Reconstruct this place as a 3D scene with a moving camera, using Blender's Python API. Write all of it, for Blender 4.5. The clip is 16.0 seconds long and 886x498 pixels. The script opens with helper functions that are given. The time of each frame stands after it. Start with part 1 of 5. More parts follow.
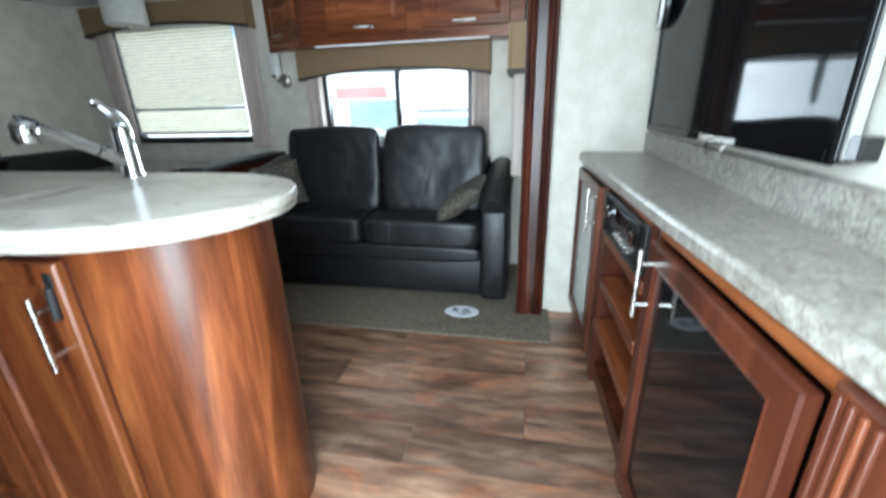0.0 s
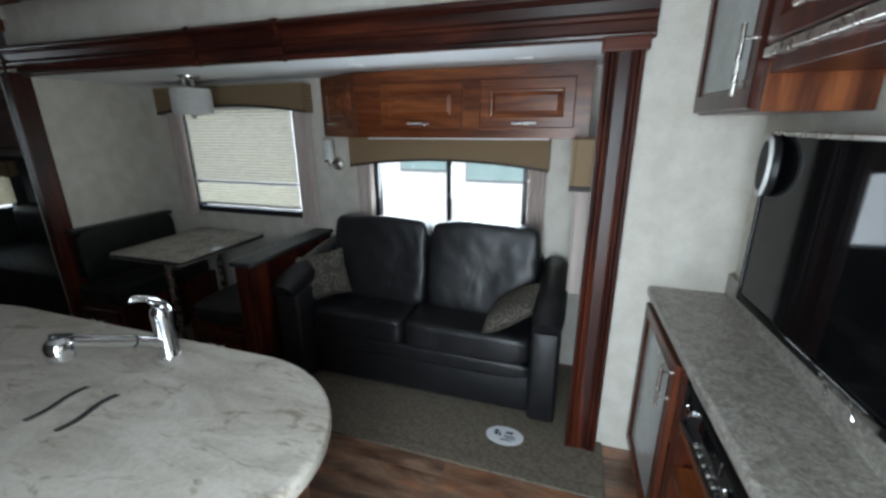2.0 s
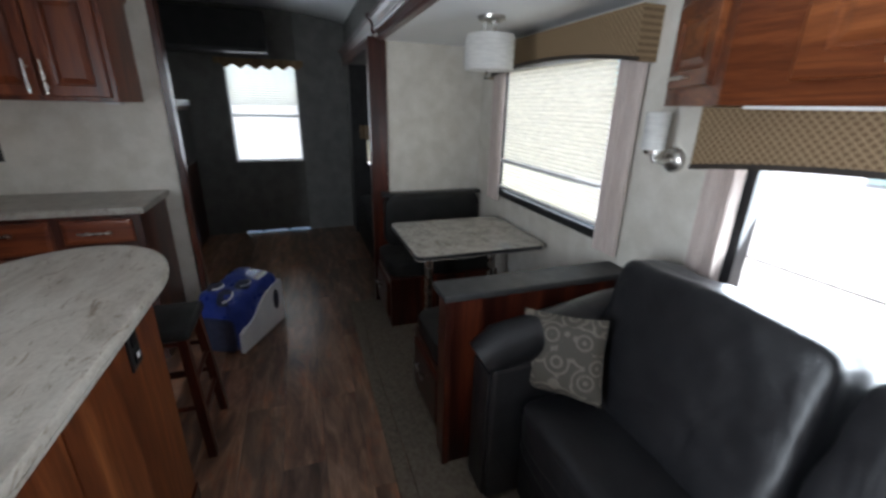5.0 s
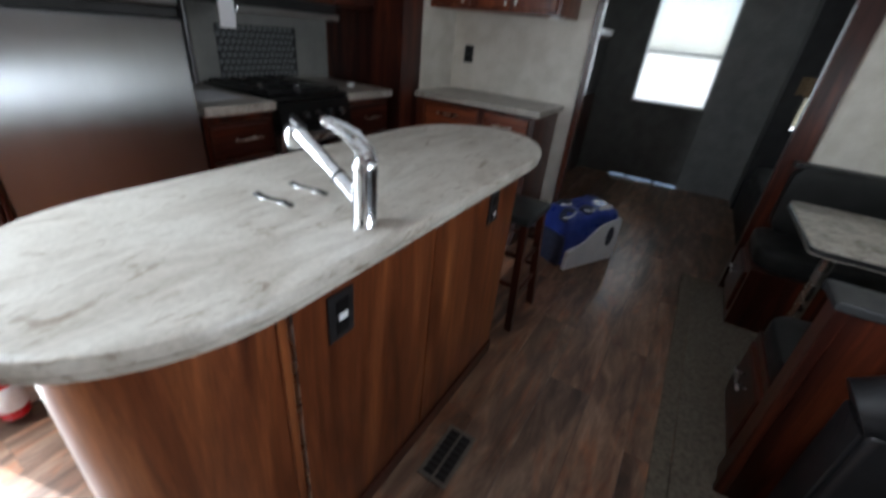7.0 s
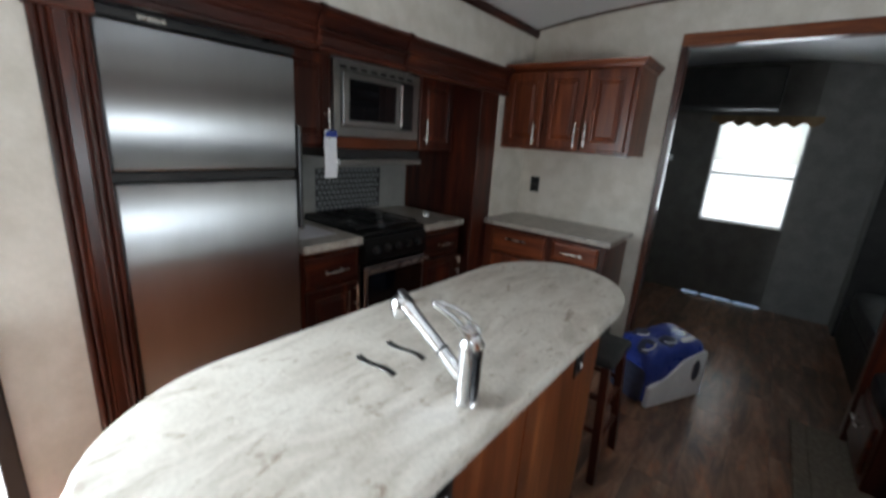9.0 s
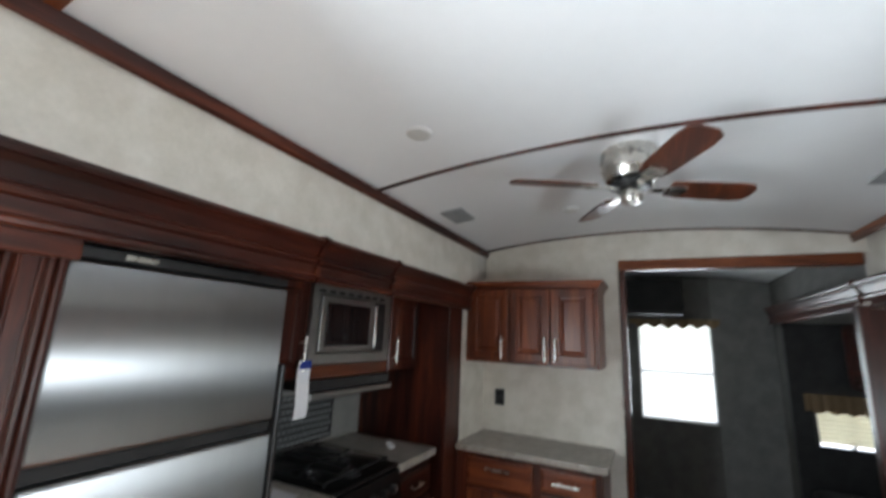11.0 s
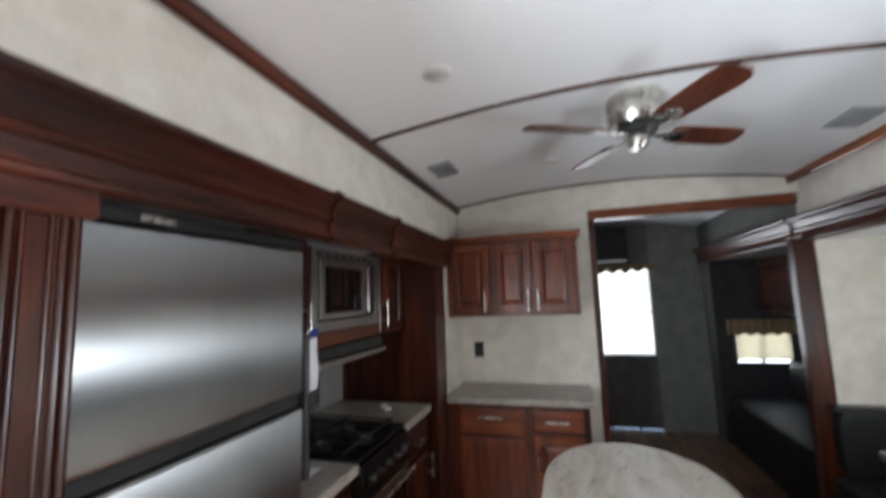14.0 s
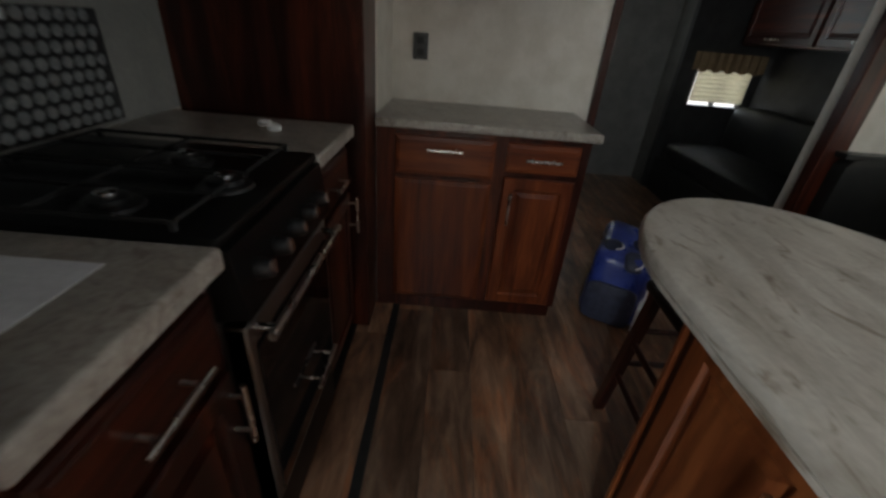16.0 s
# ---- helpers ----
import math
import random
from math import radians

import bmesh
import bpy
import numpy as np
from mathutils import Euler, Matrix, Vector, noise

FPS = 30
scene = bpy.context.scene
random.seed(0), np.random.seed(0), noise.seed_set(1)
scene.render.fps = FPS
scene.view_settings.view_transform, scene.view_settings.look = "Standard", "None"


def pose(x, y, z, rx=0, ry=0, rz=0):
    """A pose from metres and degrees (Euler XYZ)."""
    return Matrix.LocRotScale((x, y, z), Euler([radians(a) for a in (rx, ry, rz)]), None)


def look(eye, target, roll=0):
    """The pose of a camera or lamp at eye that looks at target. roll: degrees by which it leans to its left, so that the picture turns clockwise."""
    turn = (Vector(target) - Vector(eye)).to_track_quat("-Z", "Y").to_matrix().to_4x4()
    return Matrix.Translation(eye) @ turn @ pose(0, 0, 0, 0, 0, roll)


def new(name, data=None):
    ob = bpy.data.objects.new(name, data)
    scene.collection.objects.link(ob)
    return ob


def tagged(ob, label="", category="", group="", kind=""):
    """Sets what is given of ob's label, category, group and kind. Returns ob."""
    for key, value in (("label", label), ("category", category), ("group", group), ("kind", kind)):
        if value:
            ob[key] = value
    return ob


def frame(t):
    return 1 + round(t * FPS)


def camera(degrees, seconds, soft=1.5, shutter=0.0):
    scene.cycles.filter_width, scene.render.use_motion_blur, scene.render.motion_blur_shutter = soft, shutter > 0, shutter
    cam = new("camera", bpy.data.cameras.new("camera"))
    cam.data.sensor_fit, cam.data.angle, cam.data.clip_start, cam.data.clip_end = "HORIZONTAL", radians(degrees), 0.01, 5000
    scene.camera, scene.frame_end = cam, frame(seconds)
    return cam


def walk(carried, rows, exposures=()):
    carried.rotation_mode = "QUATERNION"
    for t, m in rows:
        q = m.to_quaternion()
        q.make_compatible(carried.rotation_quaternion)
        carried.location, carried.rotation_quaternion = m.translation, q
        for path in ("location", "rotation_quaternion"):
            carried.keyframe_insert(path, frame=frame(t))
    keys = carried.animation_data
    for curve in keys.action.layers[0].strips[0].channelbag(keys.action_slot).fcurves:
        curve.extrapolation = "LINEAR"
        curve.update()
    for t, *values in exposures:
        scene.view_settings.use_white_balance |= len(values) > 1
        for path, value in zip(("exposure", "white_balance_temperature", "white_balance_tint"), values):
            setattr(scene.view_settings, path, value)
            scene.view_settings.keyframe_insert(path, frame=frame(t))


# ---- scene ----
cam = camera(95.1, 16.0, soft=2.8, shutter=0.5)
PATH = [
    (0, (0.553, 1.506, 1.129), (0.16, 3.347, 0.453), -1.6),
    (0.5, (0.502, 1.523, 1.302), (0.213, 3.408, 0.698), -0.6),
    (1, (0.515, 1.611, 1.34), (0.083, 3.494, 0.824), -2.2),
    (1.5, (0.547, 1.785, 1.472), (-0.049, 3.597, 0.871), -2.3),
    (2, (0.462, 1.785, 1.569), (-0.136, 3.6, 0.979), -0.3),
    (2.5, (0.391, 1.846, 1.566), (-0.263, 3.638, 0.965), -0.8),
    (3, (0.398, 2.089, 1.575), (-0.673, 3.689, 1.034), -2.7),
    (3.2, (0.424, 2.252, 1.602), (-0.807, 3.714, 1.011), -3.9),
    (5.5, (-0.052, 3.084, 1.454), (-1.939, 3.417, 0.879), 2.7),
    (6, (0.032, 3.107, 1.473), (-1.904, 2.98, 0.985), 2.6),
    (6.5, (0.037, 3.076, 1.423), (-1.733, 2.403, 0.778), 3.2),
    (7, (0.014, 3.031, 1.33), (-1.524, 2.175, 0.38), 5.8),
    (7.5, (0.0, 3.004, 1.269), (-1.413, 2.141, 0.148), 7.5),
    (8, (-0.01, 2.976, 1.285), (-1.429, 2.077, 0.199), 8.2),
    (8.5, (0.023, 2.961, 1.387), (-1.453, 1.883, 0.574), 6.8),
    (11, (0.131, 2.463, 1.633), (-1.615, 1.576, 2.04), 2.6),
    (11.5, (0.204, 2.382, 1.65), (-1.603, 1.92, 2.372), 0.6),
    (12, (0.263, 2.365, 1.674), (-1.501, 2.227, 2.608), 0.4),
    (12.5, (0.307, 2.4, 1.68), (-1.371, 2.291, 2.762), 0.5),
    (13, (0.297, 2.417, 1.684), (-1.421, 2.26, 2.697), -1.1),
    (13.5, (0.242, 2.359, 1.676), (-1.628, 1.96, 2.261), -2.6),
    (14, (0.189, 2.101, 1.603), (-1.716, 1.537, 1.834), -2.1),
    (14.5, (-0.045, 1.9, 1.5), (-1.931, 1.301, 1.21), -3.1),
    (15, (-0.3, 1.764, 1.44), (-2.143, 1.357, 0.779), -1.6),
    (15.5, (-0.548, 1.637, 1.361), (-2.361, 1.518, 0.524), 1.3),
    (16, (-0.799, 1.606, 1.276), (-2.552, 1.618, 0.315), 4.8),
]
EXPOSURES = [(0.0, 0.75, 5900, 3), (1.0, 0.35, 5900, 3), (1.5, 0.17, 5900, 3), (2.5, -0.02, 6200, 10), (3.0, 0.15, 6200, 10), (5.5, 1.06, 6150, 13), (6.5, 1.1, 6150, 13), (7.5, 1.08, 6000, 10), (8.5, 1.2, 6200, 10), (11.0, 1.55, 6300, 10), (12.0, 1.32, 6150, 10), (12.5, 1.19, 6200, 10), (13.0, 1.12, 6100, 10), (14.0, 1.68, 6350, 13), (15.0, 1.26, 6650, 13), (15.5, 0.55, 6800, 10), (16.0, 0.6, 6750, 10)]
walk(cam, [(t, look(eye, target, roll)) for t, eye, target, roll in PATH], EXPOSURES)

# ---- world, sun and daylight at the openings ----
world = bpy.data.worlds.new("sky")
scene.world = world
world.use_nodes = True
wn = world.node_tree
sky = wn.nodes.new("ShaderNodeTexSky")
sky.sky_type, sky.sun_disc = "NISHITA", False
sky.sun_elevation, sky.sun_rotation = radians(62), radians(165)
wn.links.new(sky.outputs[0], wn.nodes["Background"].inputs[0])
wn.nodes["Background"].inputs[1].default_value = 0.15

sun_data = bpy.data.lights.new("sun", "SUN")
sun_data.energy, sun_data.angle, sun_data.color = 5.0, radians(0.5), (1.0, 0.95, 0.88)
sun = new("sun", sun_data)
sun.matrix_world = look((2.2, -8.0, 15.6), (0.0, 0.0, 0.0))


def daylight(name, centre, target, wide, high, watts):
    """An area lamp in an opening, for the sky's light."""
    lamp = bpy.data.lights.new(name, "AREA")
    lamp.shape, lamp.size, lamp.size_y, lamp.energy = "RECTANGLE", wide, high, watts
    lamp.color = (0.86, 0.95, 1.0)
    ob = new(name, lamp)
    ob.matrix_world = look(centre, target)
    return ob


daylight("daylight_entry", (0.39, 1.22, 0.98), (0.39, 3.0, 0.30), 0.60, 1.80, 48)
daylight("daylight_sofa_window", (-0.345, 4.338, 1.09), (-0.345, 3.0, 1.62), 0.98, 0.48, 13)
daylight("daylight_dinette_window", (-1.99, 4.345, 1.30), (-1.99, 3.0, 1.30), 1.0, 0.74, 2.0)
daylight("daylight_rear_window", (-5.115, 2.7075, 1.345), (-3.0, 2.7075, 1.345), 0.67, 0.97, 5.0)
daylight("daylight_rear_slide", (-4.815, 3.99, 1.0), (-3.0, 3.99, 1.0), 0.46, 0.38, 1.0)

# ---- materials ----


def base_nodes(name, rough, metal):
    m = bpy.data.materials.new(name)
    m.use_nodes = True
    nt = m.node_tree
    b = nt.nodes["Principled BSDF"]
    b.inputs["Roughness"].default_value, b.inputs["Metallic"].default_value = rough, metal
    return m, nt, b


def mixed(nt, kind, fac, a, b):
    n = nt.nodes.new("ShaderNodeMix")
    n.data_type, n.blend_type = "RGBA", kind
    n.inputs[0].default_value = 1.0
    for slot, v in ((0, fac), (6, a), (7, b)):
        if hasattr(v, "is_output"):
            nt.links.new(v, n.inputs[slot])
        else:
            n.inputs[slot].default_value = v if slot == 0 else (*v, 1)
    return n.outputs[2]


def noise_out(nt, coord, scale, detail=4.0, rough=0.55, distort=0.0):
    n = nt.nodes.new("ShaderNodeTexNoise")
    n.inputs["Scale"].default_value, n.inputs["Detail"].default_value = scale, detail
    n.inputs["Roughness"].default_value, n.inputs["Distortion"].default_value = rough, distort
    nt.links.new(coord, n.inputs["Vector"])
    return n.outputs["Fac"]


def ramp(nt, fac, *stops):
    r = nt.nodes.new("ShaderNodeValToRGB")
    while len(r.color_ramp.elements) < len(stops):
        r.color_ramp.elements.new(0.5)
    for e, (p, c) in zip(r.color_ramp.elements, stops):
        e.position, e.color = p, (*c, 1)
    nt.links.new(fac, r.inputs[0])
    return r.outputs[0]


def place_of(nt, stretch=(1, 1, 1), jitter=0.0):
    co = nt.nodes.new("ShaderNodeTexCoord").outputs["Object"]
    mp = nt.nodes.new("ShaderNodeMapping")
    mp.inputs["Scale"].default_value = stretch
    nt.links.new(co, mp.inputs["Vector"])
    out = mp.outputs[0]
    if jitter:
        info = nt.nodes.new("ShaderNodeObjectInfo")
        mul = nt.nodes.new("ShaderNodeVectorMath")
        mul.operation = "MULTIPLY_ADD"
        cmb = nt.nodes.new("ShaderNodeCombineXYZ")
        for k in range(3):
            nt.links.new(info.outputs["Random"], cmb.inputs[k])
        nt.links.new(cmb.outputs[0], mul.inputs[0])
        mul.inputs[1].default_value = (jitter, jitter * 0.7, jitter * 1.3)
        nt.links.new(out, mul.inputs[2])
        out = mul.outputs[0]
    return out


def bumped(nt, bsdf, height, strength, distance=0.002):
    n = nt.nodes.new("ShaderNodeBump")
    n.inputs["Strength"].default_value, n.inputs["Distance"].default_value = strength, distance
    nt.links.new(height, n.inputs["Height"])
    nt.links.new(n.outputs[0], bsdf.inputs["Normal"])


def mat(name, a, b, scale, rough, metal=0.0, bump=0.15, stretch=(1, 1, 1), jitter=0.0, coat=0.0, spread=0.12, grain=0.45):
    """Two close tones in cloudy patches, a finer grain over them, uneven gloss and a fine relief."""
    m, nt, bs = base_nodes(name, rough, metal)
    co = place_of(nt, stretch, jitter)
    big, fine = noise_out(nt, co, scale), noise_out(nt, co, scale * 9, 3)
    col = ramp(nt, big, (0.36, a), (0.64, b))
    col = mixed(nt, "MULTIPLY", grain, col, ramp(nt, fine, (0.3, (0.72, 0.72, 0.72)), (0.7, (1, 1, 1))))
    nt.links.new(col, bs.inputs["Base Color"])
    rr = nt.nodes.new("ShaderNodeMapRange")
    rr.inputs[3].default_value, rr.inputs[4].default_value = max(rough - spread, 0.03), min(rough + spread, 1)
    nt.links.new(noise_out(nt, co, scale * 2.3), rr.inputs[0])
    nt.links.new(rr.outputs[0], bs.inputs["Roughness"])
    bs.inputs["Coat Weight"].default_value, bs.inputs["Coat Roughness"].default_value = coat, 0.12
    if bump:
        bumped(nt, bs, fine, bump)
    return m


def wood(name, dark, mid, light, along, rough=0.33, coat=0.12, jitter=3.0, fine=26.0, by_piece=0.0):
    """Stained, lacquered wood with its grain along one axis."""
    m, nt, bs = base_nodes(name, rough, 0)
    st = [1.0, 1.0, 1.0]
    st["xyz".index(along)] = 0.2 if by_piece else 0.09
    co = place_of(nt, st, jitter)
    big, grain = noise_out(nt, co, 11.0, 6, 0.62, 0.8), noise_out(nt, co, fine * 2.4, 5, 0.7, 0.3)
    col = ramp(nt, big, (0.31, dark), (0.5, mid), (0.70, light))
    col = mixed(nt, "MULTIPLY", 0.4 if by_piece else 0.7, col, ramp(nt, grain, (0.33, (0.52, 0.46, 0.43)), (0.6, (1, 1, 1))))
    if by_piece:
        info = nt.nodes.new("ShaderNodeObjectInfo")
        col = mixed(nt, "MULTIPLY", by_piece, col, ramp(nt, info.outputs["Random"], (0.0, (0.42, 0.40, 0.40)), (0.5, (1.0, 0.93, 0.88)), (1.0, (1.75, 1.42, 1.2))))
    if by_piece:
        worn = noise_out(nt, place_of(nt, (0.6, 1.6, 1), jitter), 4.5, 5, 0.65, 0.6)
        col = mixed(nt, "MULTIPLY", 0.8, col, ramp(nt, worn, (0.36, (0.42, 0.38, 0.36)), (0.56, (1, 1, 1)), (0.7, (1.3, 1.2, 1.1))))
        rust = noise_out(nt, place_of(nt, (0.8, 2.6, 1), jitter * 1.7), 3.2, 6, 0.68, 1.2)
        col = mixed(nt, "MULTIPLY", 1.0, col, ramp(nt, rust, (0.50, (1, 1, 1)), (0.66, (1.42, 1.0, 0.75))))
    nt.links.new(col, bs.inputs["Base Color"])
    bs.inputs["Coat Weight"].default_value, bs.inputs["Coat Roughness"].default_value = coat, 0.18
    bs.inputs["Specular IOR Level"].default_value = 0.5 if by_piece else 0.36
    bumped(nt, bs, grain, 0.08)
    return m


CH = ((0.058, 0.0145, 0.0055), (0.16, 0.0435, 0.014), (0.33, 0.108, 0.033))
cherry_z, cherry_x, cherry_y = (wood("cherry_" + a, *CH, a) for a in "zxy")
# cherry copies darkened so that shade is put into their colour
shaded_cherry = wood("shaded_cherry_z", (0.030, 0.0075, 0.0048), (0.082, 0.0215, 0.0095), (0.17, 0.047, 0.018), "z")
shaded_x = wood("shaded_cherry_x", (0.030, 0.0075, 0.0048), (0.082, 0.0215, 0.0095), (0.17, 0.047, 0.018), "x")
# redder cherry copy: the red cast of dim light put into the colour
RD = ((0.045, 0.0095, 0.0045), (0.135, 0.0305, 0.0105), (0.27, 0.070, 0.022))
dim_z, dim_y = wood("dim_cherry_z", *RD, "z"), wood("dim_cherry_y", *RD, "y")
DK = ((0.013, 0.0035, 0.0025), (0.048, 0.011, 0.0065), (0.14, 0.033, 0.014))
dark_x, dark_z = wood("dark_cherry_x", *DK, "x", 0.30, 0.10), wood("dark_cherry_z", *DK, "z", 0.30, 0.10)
plank_mat = wood("floor_vinyl", (0.085, 0.051, 0.035), (0.225, 0.138, 0.092), (0.38, 0.265, 0.19), "x", 0.32, 0.25, 9.0, 12.0, 0.5)
wall_mat = mat("wall_vinyl", (0.60, 0.562, 0.49), (0.69, 0.653, 0.585), 9, 0.62, bump=0.12, grain=0.22)
# grey darkened so the rear room's dimness is put into the colour
dimmed_grey = mat("dimmed_grey_vinyl", (0.105, 0.102, 0.093), (0.14, 0.136, 0.125), 7, 0.6, bump=0.12)
ceiling_mat = mat("ceiling_white", (0.81, 0.82, 0.83), (0.825, 0.835, 0.845), 2, 0.55, bump=0.02, spread=0.04, grain=0.06)
leather = mat("dark_leather", (0.009, 0.009, 0.0105), (0.014, 0.0138, 0.0155), 14, 0.40, bump=0.45, spread=0.03)
leather.node_tree.nodes["Principled BSDF"].inputs["Specular IOR Level"].default_value = 0.36
leather.node_tree.nodes["Principled BSDF"].inputs["Specular IOR Level"].default_value = 0.5
ln = leather.node_tree
crease = ln.nodes.new("ShaderNodeBump")
crease.inputs["Strength"].default_value, crease.inputs["Distance"].default_value = 0.42, 0.012
ln.links.new(noise_out(ln, place_of(ln, (1.0, 1.0, 0.6)), 6.0, 3, 0.5, 1.6), crease.inputs["Height"])
ln.links.new(crease.outputs[0], next(n for n in ln.nodes if n.type == "BUMP" and n != crease).inputs["Normal"])
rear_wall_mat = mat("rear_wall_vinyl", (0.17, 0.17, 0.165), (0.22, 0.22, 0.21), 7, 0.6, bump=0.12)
bench_vinyl = mat("bench_vinyl", (0.011, 0.011, 0.0105), (0.018, 0.0175, 0.0165), 8, 0.52, bump=0.3)
black_plastic = mat("black_plastic", (0.012, 0.012, 0.013), (0.02, 0.02, 0.021), 12, 0.35, bump=0.1)
black_enamel = mat("black_enamel", (0.004, 0.004, 0.004), (0.0065, 0.0065, 0.0065), 9, 0.36, bump=0.03, spread=0.06)
for dull in (black_enamel, bench_vinyl):
    dull.node_tree.nodes["Principled BSDF"].inputs["Specular IOR Level"].default_value = 0.28
black_glass = mat("black_glass", (0.004, 0.004, 0.005), (0.006, 0.006, 0.007), 3, 0.05, bump=0.0, spread=0.02)
screen_black = mat("screen_black", (0.003, 0.003, 0.0035), (0.005, 0.005, 0.0055), 3, 0.05, bump=0.0, spread=0.02)
screen_black.node_tree.nodes["Principled BSDF"].inputs["Specular IOR Level"].default_value = 0.15
steel = mat("brushed_steel", (0.285, 0.287, 0.29), (0.325, 0.328, 0.332), 2.5, 0.33, 1.0, 0.0, (2.0, 1, 0.3), spread=0.012, grain=0.06)
dark_steel = mat("shaded_steel", (0.42, 0.42, 0.41), (0.50, 0.50, 0.49), 7, 0.38, 1.0, 0.01, spread=0.04)
register_paint = mat("register_enamel", (0.10, 0.085, 0.07), (0.15, 0.13, 0.11), 20, 0.45, bump=0.1)
across = steel.node_tree.nodes.new("ShaderNodeCombineXYZ")   # upright brushing spreads gloss sideways
across.inputs[0].default_value = 1.0
brushed = steel.node_tree.nodes["Principled BSDF"]
brushed.inputs["Anisotropic"].default_value = 0.95
steel.node_tree.links.new(across.outputs[0], brushed.inputs["Tangent"])
nickel = mat("brushed_nickel", (0.58, 0.56, 0.52), (0.68, 0.66, 0.62), 9, 0.28, 1.0, 0.05)
chrome = mat("chrome", (0.74, 0.75, 0.77), (0.82, 0.83, 0.84), 6, 0.12, 1.0, 0.0, spread=0.05)
glass_tile = mat("glass_tile", (0.20, 0.21, 0.21), (0.28, 0.29, 0.29), 8, 0.10, bump=0.0, spread=0.04)
frosted = mat("frosted_glass", (0.36, 0.38, 0.38), (0.44, 0.46, 0.46), 6, 0.22, bump=0.05)
white_plastic = mat("white_plastic", (0.76, 0.76, 0.75), (0.80, 0.80, 0.79), 9, 0.4, bump=0.03, grain=0.12)
grey_plastic = mat("grey_plastic", (0.30, 0.31, 0.32), (0.38, 0.39, 0.40), 9, 0.4, bump=0.05)
paper = mat("paper", (0.78, 0.79, 0.82), (0.84, 0.85, 0.87), 9, 0.7, bump=0.1)
blue_ink = mat("blue_print", (0.02, 0.04, 0.22), (0.04, 0.07, 0.34), 8, 0.3, bump=0.2)
dark_ink = mat("dark_print", (0.02, 0.025, 0.05), (0.04, 0.045, 0.08), 30, 0.4, bump=0.0)
red_paint = mat("red_enamel", (0.55, 0.012, 0.02), (0.68, 0.02, 0.03), 6, 0.25, bump=0.03)
pale_red = mat("pale_red_decal", (0.62, 0.26, 0.26), (0.70, 0.33, 0.32), 2, 0.4, bump=0.0)
yellow_paint = mat("yellow_plastic", (0.75, 0.5, 0.03), (0.82, 0.58, 0.05), 9, 0.4)
carpet = mat("beige_carpet", (0.125, 0.102, 0.075), (0.20, 0.168, 0.127), 60, 0.95, bump=0.9, spread=0.03)
curtain_mat = mat("curtain_fabric", (0.48, 0.40, 0.36), (0.57, 0.49, 0.45), 14, 0.9, bump=0.4, stretch=(3, 3, 0.4))
trailer_white = mat("white_fibreglass", (0.83, 0.83, 0.83), (0.87, 0.87, 0.87), 1.5, 0.3, bump=0.02)
teal_glass = mat("tinted_window", (0.30, 0.42, 0.41), (0.36, 0.48, 0.47), 2, 0.12, bump=0.0)
gravel = mat("pale_gravel", (0.60, 0.58, 0.55), (0.76, 0.74, 0.70), 3, 0.9, bump=0.8)
rubber = mat("rubber", (0.010, 0.010, 0.010), (0.016, 0.016, 0.016), 14, 0.7)
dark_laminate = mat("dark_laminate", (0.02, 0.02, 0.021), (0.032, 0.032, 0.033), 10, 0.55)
# grey that imitates shade on the wall behind the range
shaded_wall_grey = mat("shaded_wall_grey", (0.26, 0.26, 0.245), (0.32, 0.315, 0.295), 6, 0.4, bump=0.05)
lattice_dark = mat("valance_trim", (0.025, 0.018, 0.014), (0.04, 0.03, 0.022), 12, 0.6)


def marble(name, pale, tone, vein, scale, stretch, rough, speck, span=(0.32, 0.5)):
    """Printed laminate: cloudy stone with long veins and a fine speckle."""
    m, nt, bs = base_nodes(name, rough, 0)
    co = place_of(nt, stretch)
    big, veins = noise_out(nt, co, scale, 6, 0.62, 1.6), noise_out(nt, co, scale * 2.1, 7, 0.66, 2.4)
    dots = noise_out(nt, place_of(nt), 95, 2)
    col = ramp(nt, big, (0.32, tone), (0.58, pale))
    col = mixed(nt, "MULTIPLY", 1.0, col, ramp(nt, veins, (span[0], vein), (span[1], (1, 1, 1))))
    col = mixed(nt, "MULTIPLY", speck, col, ramp(nt, dots, (0.35, (0.45, 0.42, 0.4)), (0.62, (1, 1, 1))))
    nt.links.new(col, bs.inputs["Base Color"])
    bumped(nt, bs, dots, 0.03)
    return m


marble_pale = marble("marbled_laminate", (0.54, 0.505, 0.445), (0.355, 0.315, 0.262), (0.50, 0.42, 0.345), 3.6, (0.8, 2.0, 2.0), 0.30, 0.2, (0.32, 0.45))
marble_table = marble("marbled_table_laminate", (0.42, 0.39, 0.345), (0.28, 0.255, 0.225), (0.6, 0.55, 0.51), 4.0, (1.6, 1.6, 1.6), 0.13, 0.35)
marble_short = marble("marbled_laminate_grey", (0.42, 0.39, 0.345), (0.28, 0.255, 0.225), (0.6, 0.55, 0.51), 4.0, (1.6, 1.6, 1.6), 0.28, 0.35)
granite = marble("granite_laminate", (0.41, 0.385, 0.345), (0.225, 0.205, 0.178), (0.56, 0.51, 0.46), 17, (1.2, 1.1, 1.2), 0.30, 0.55)


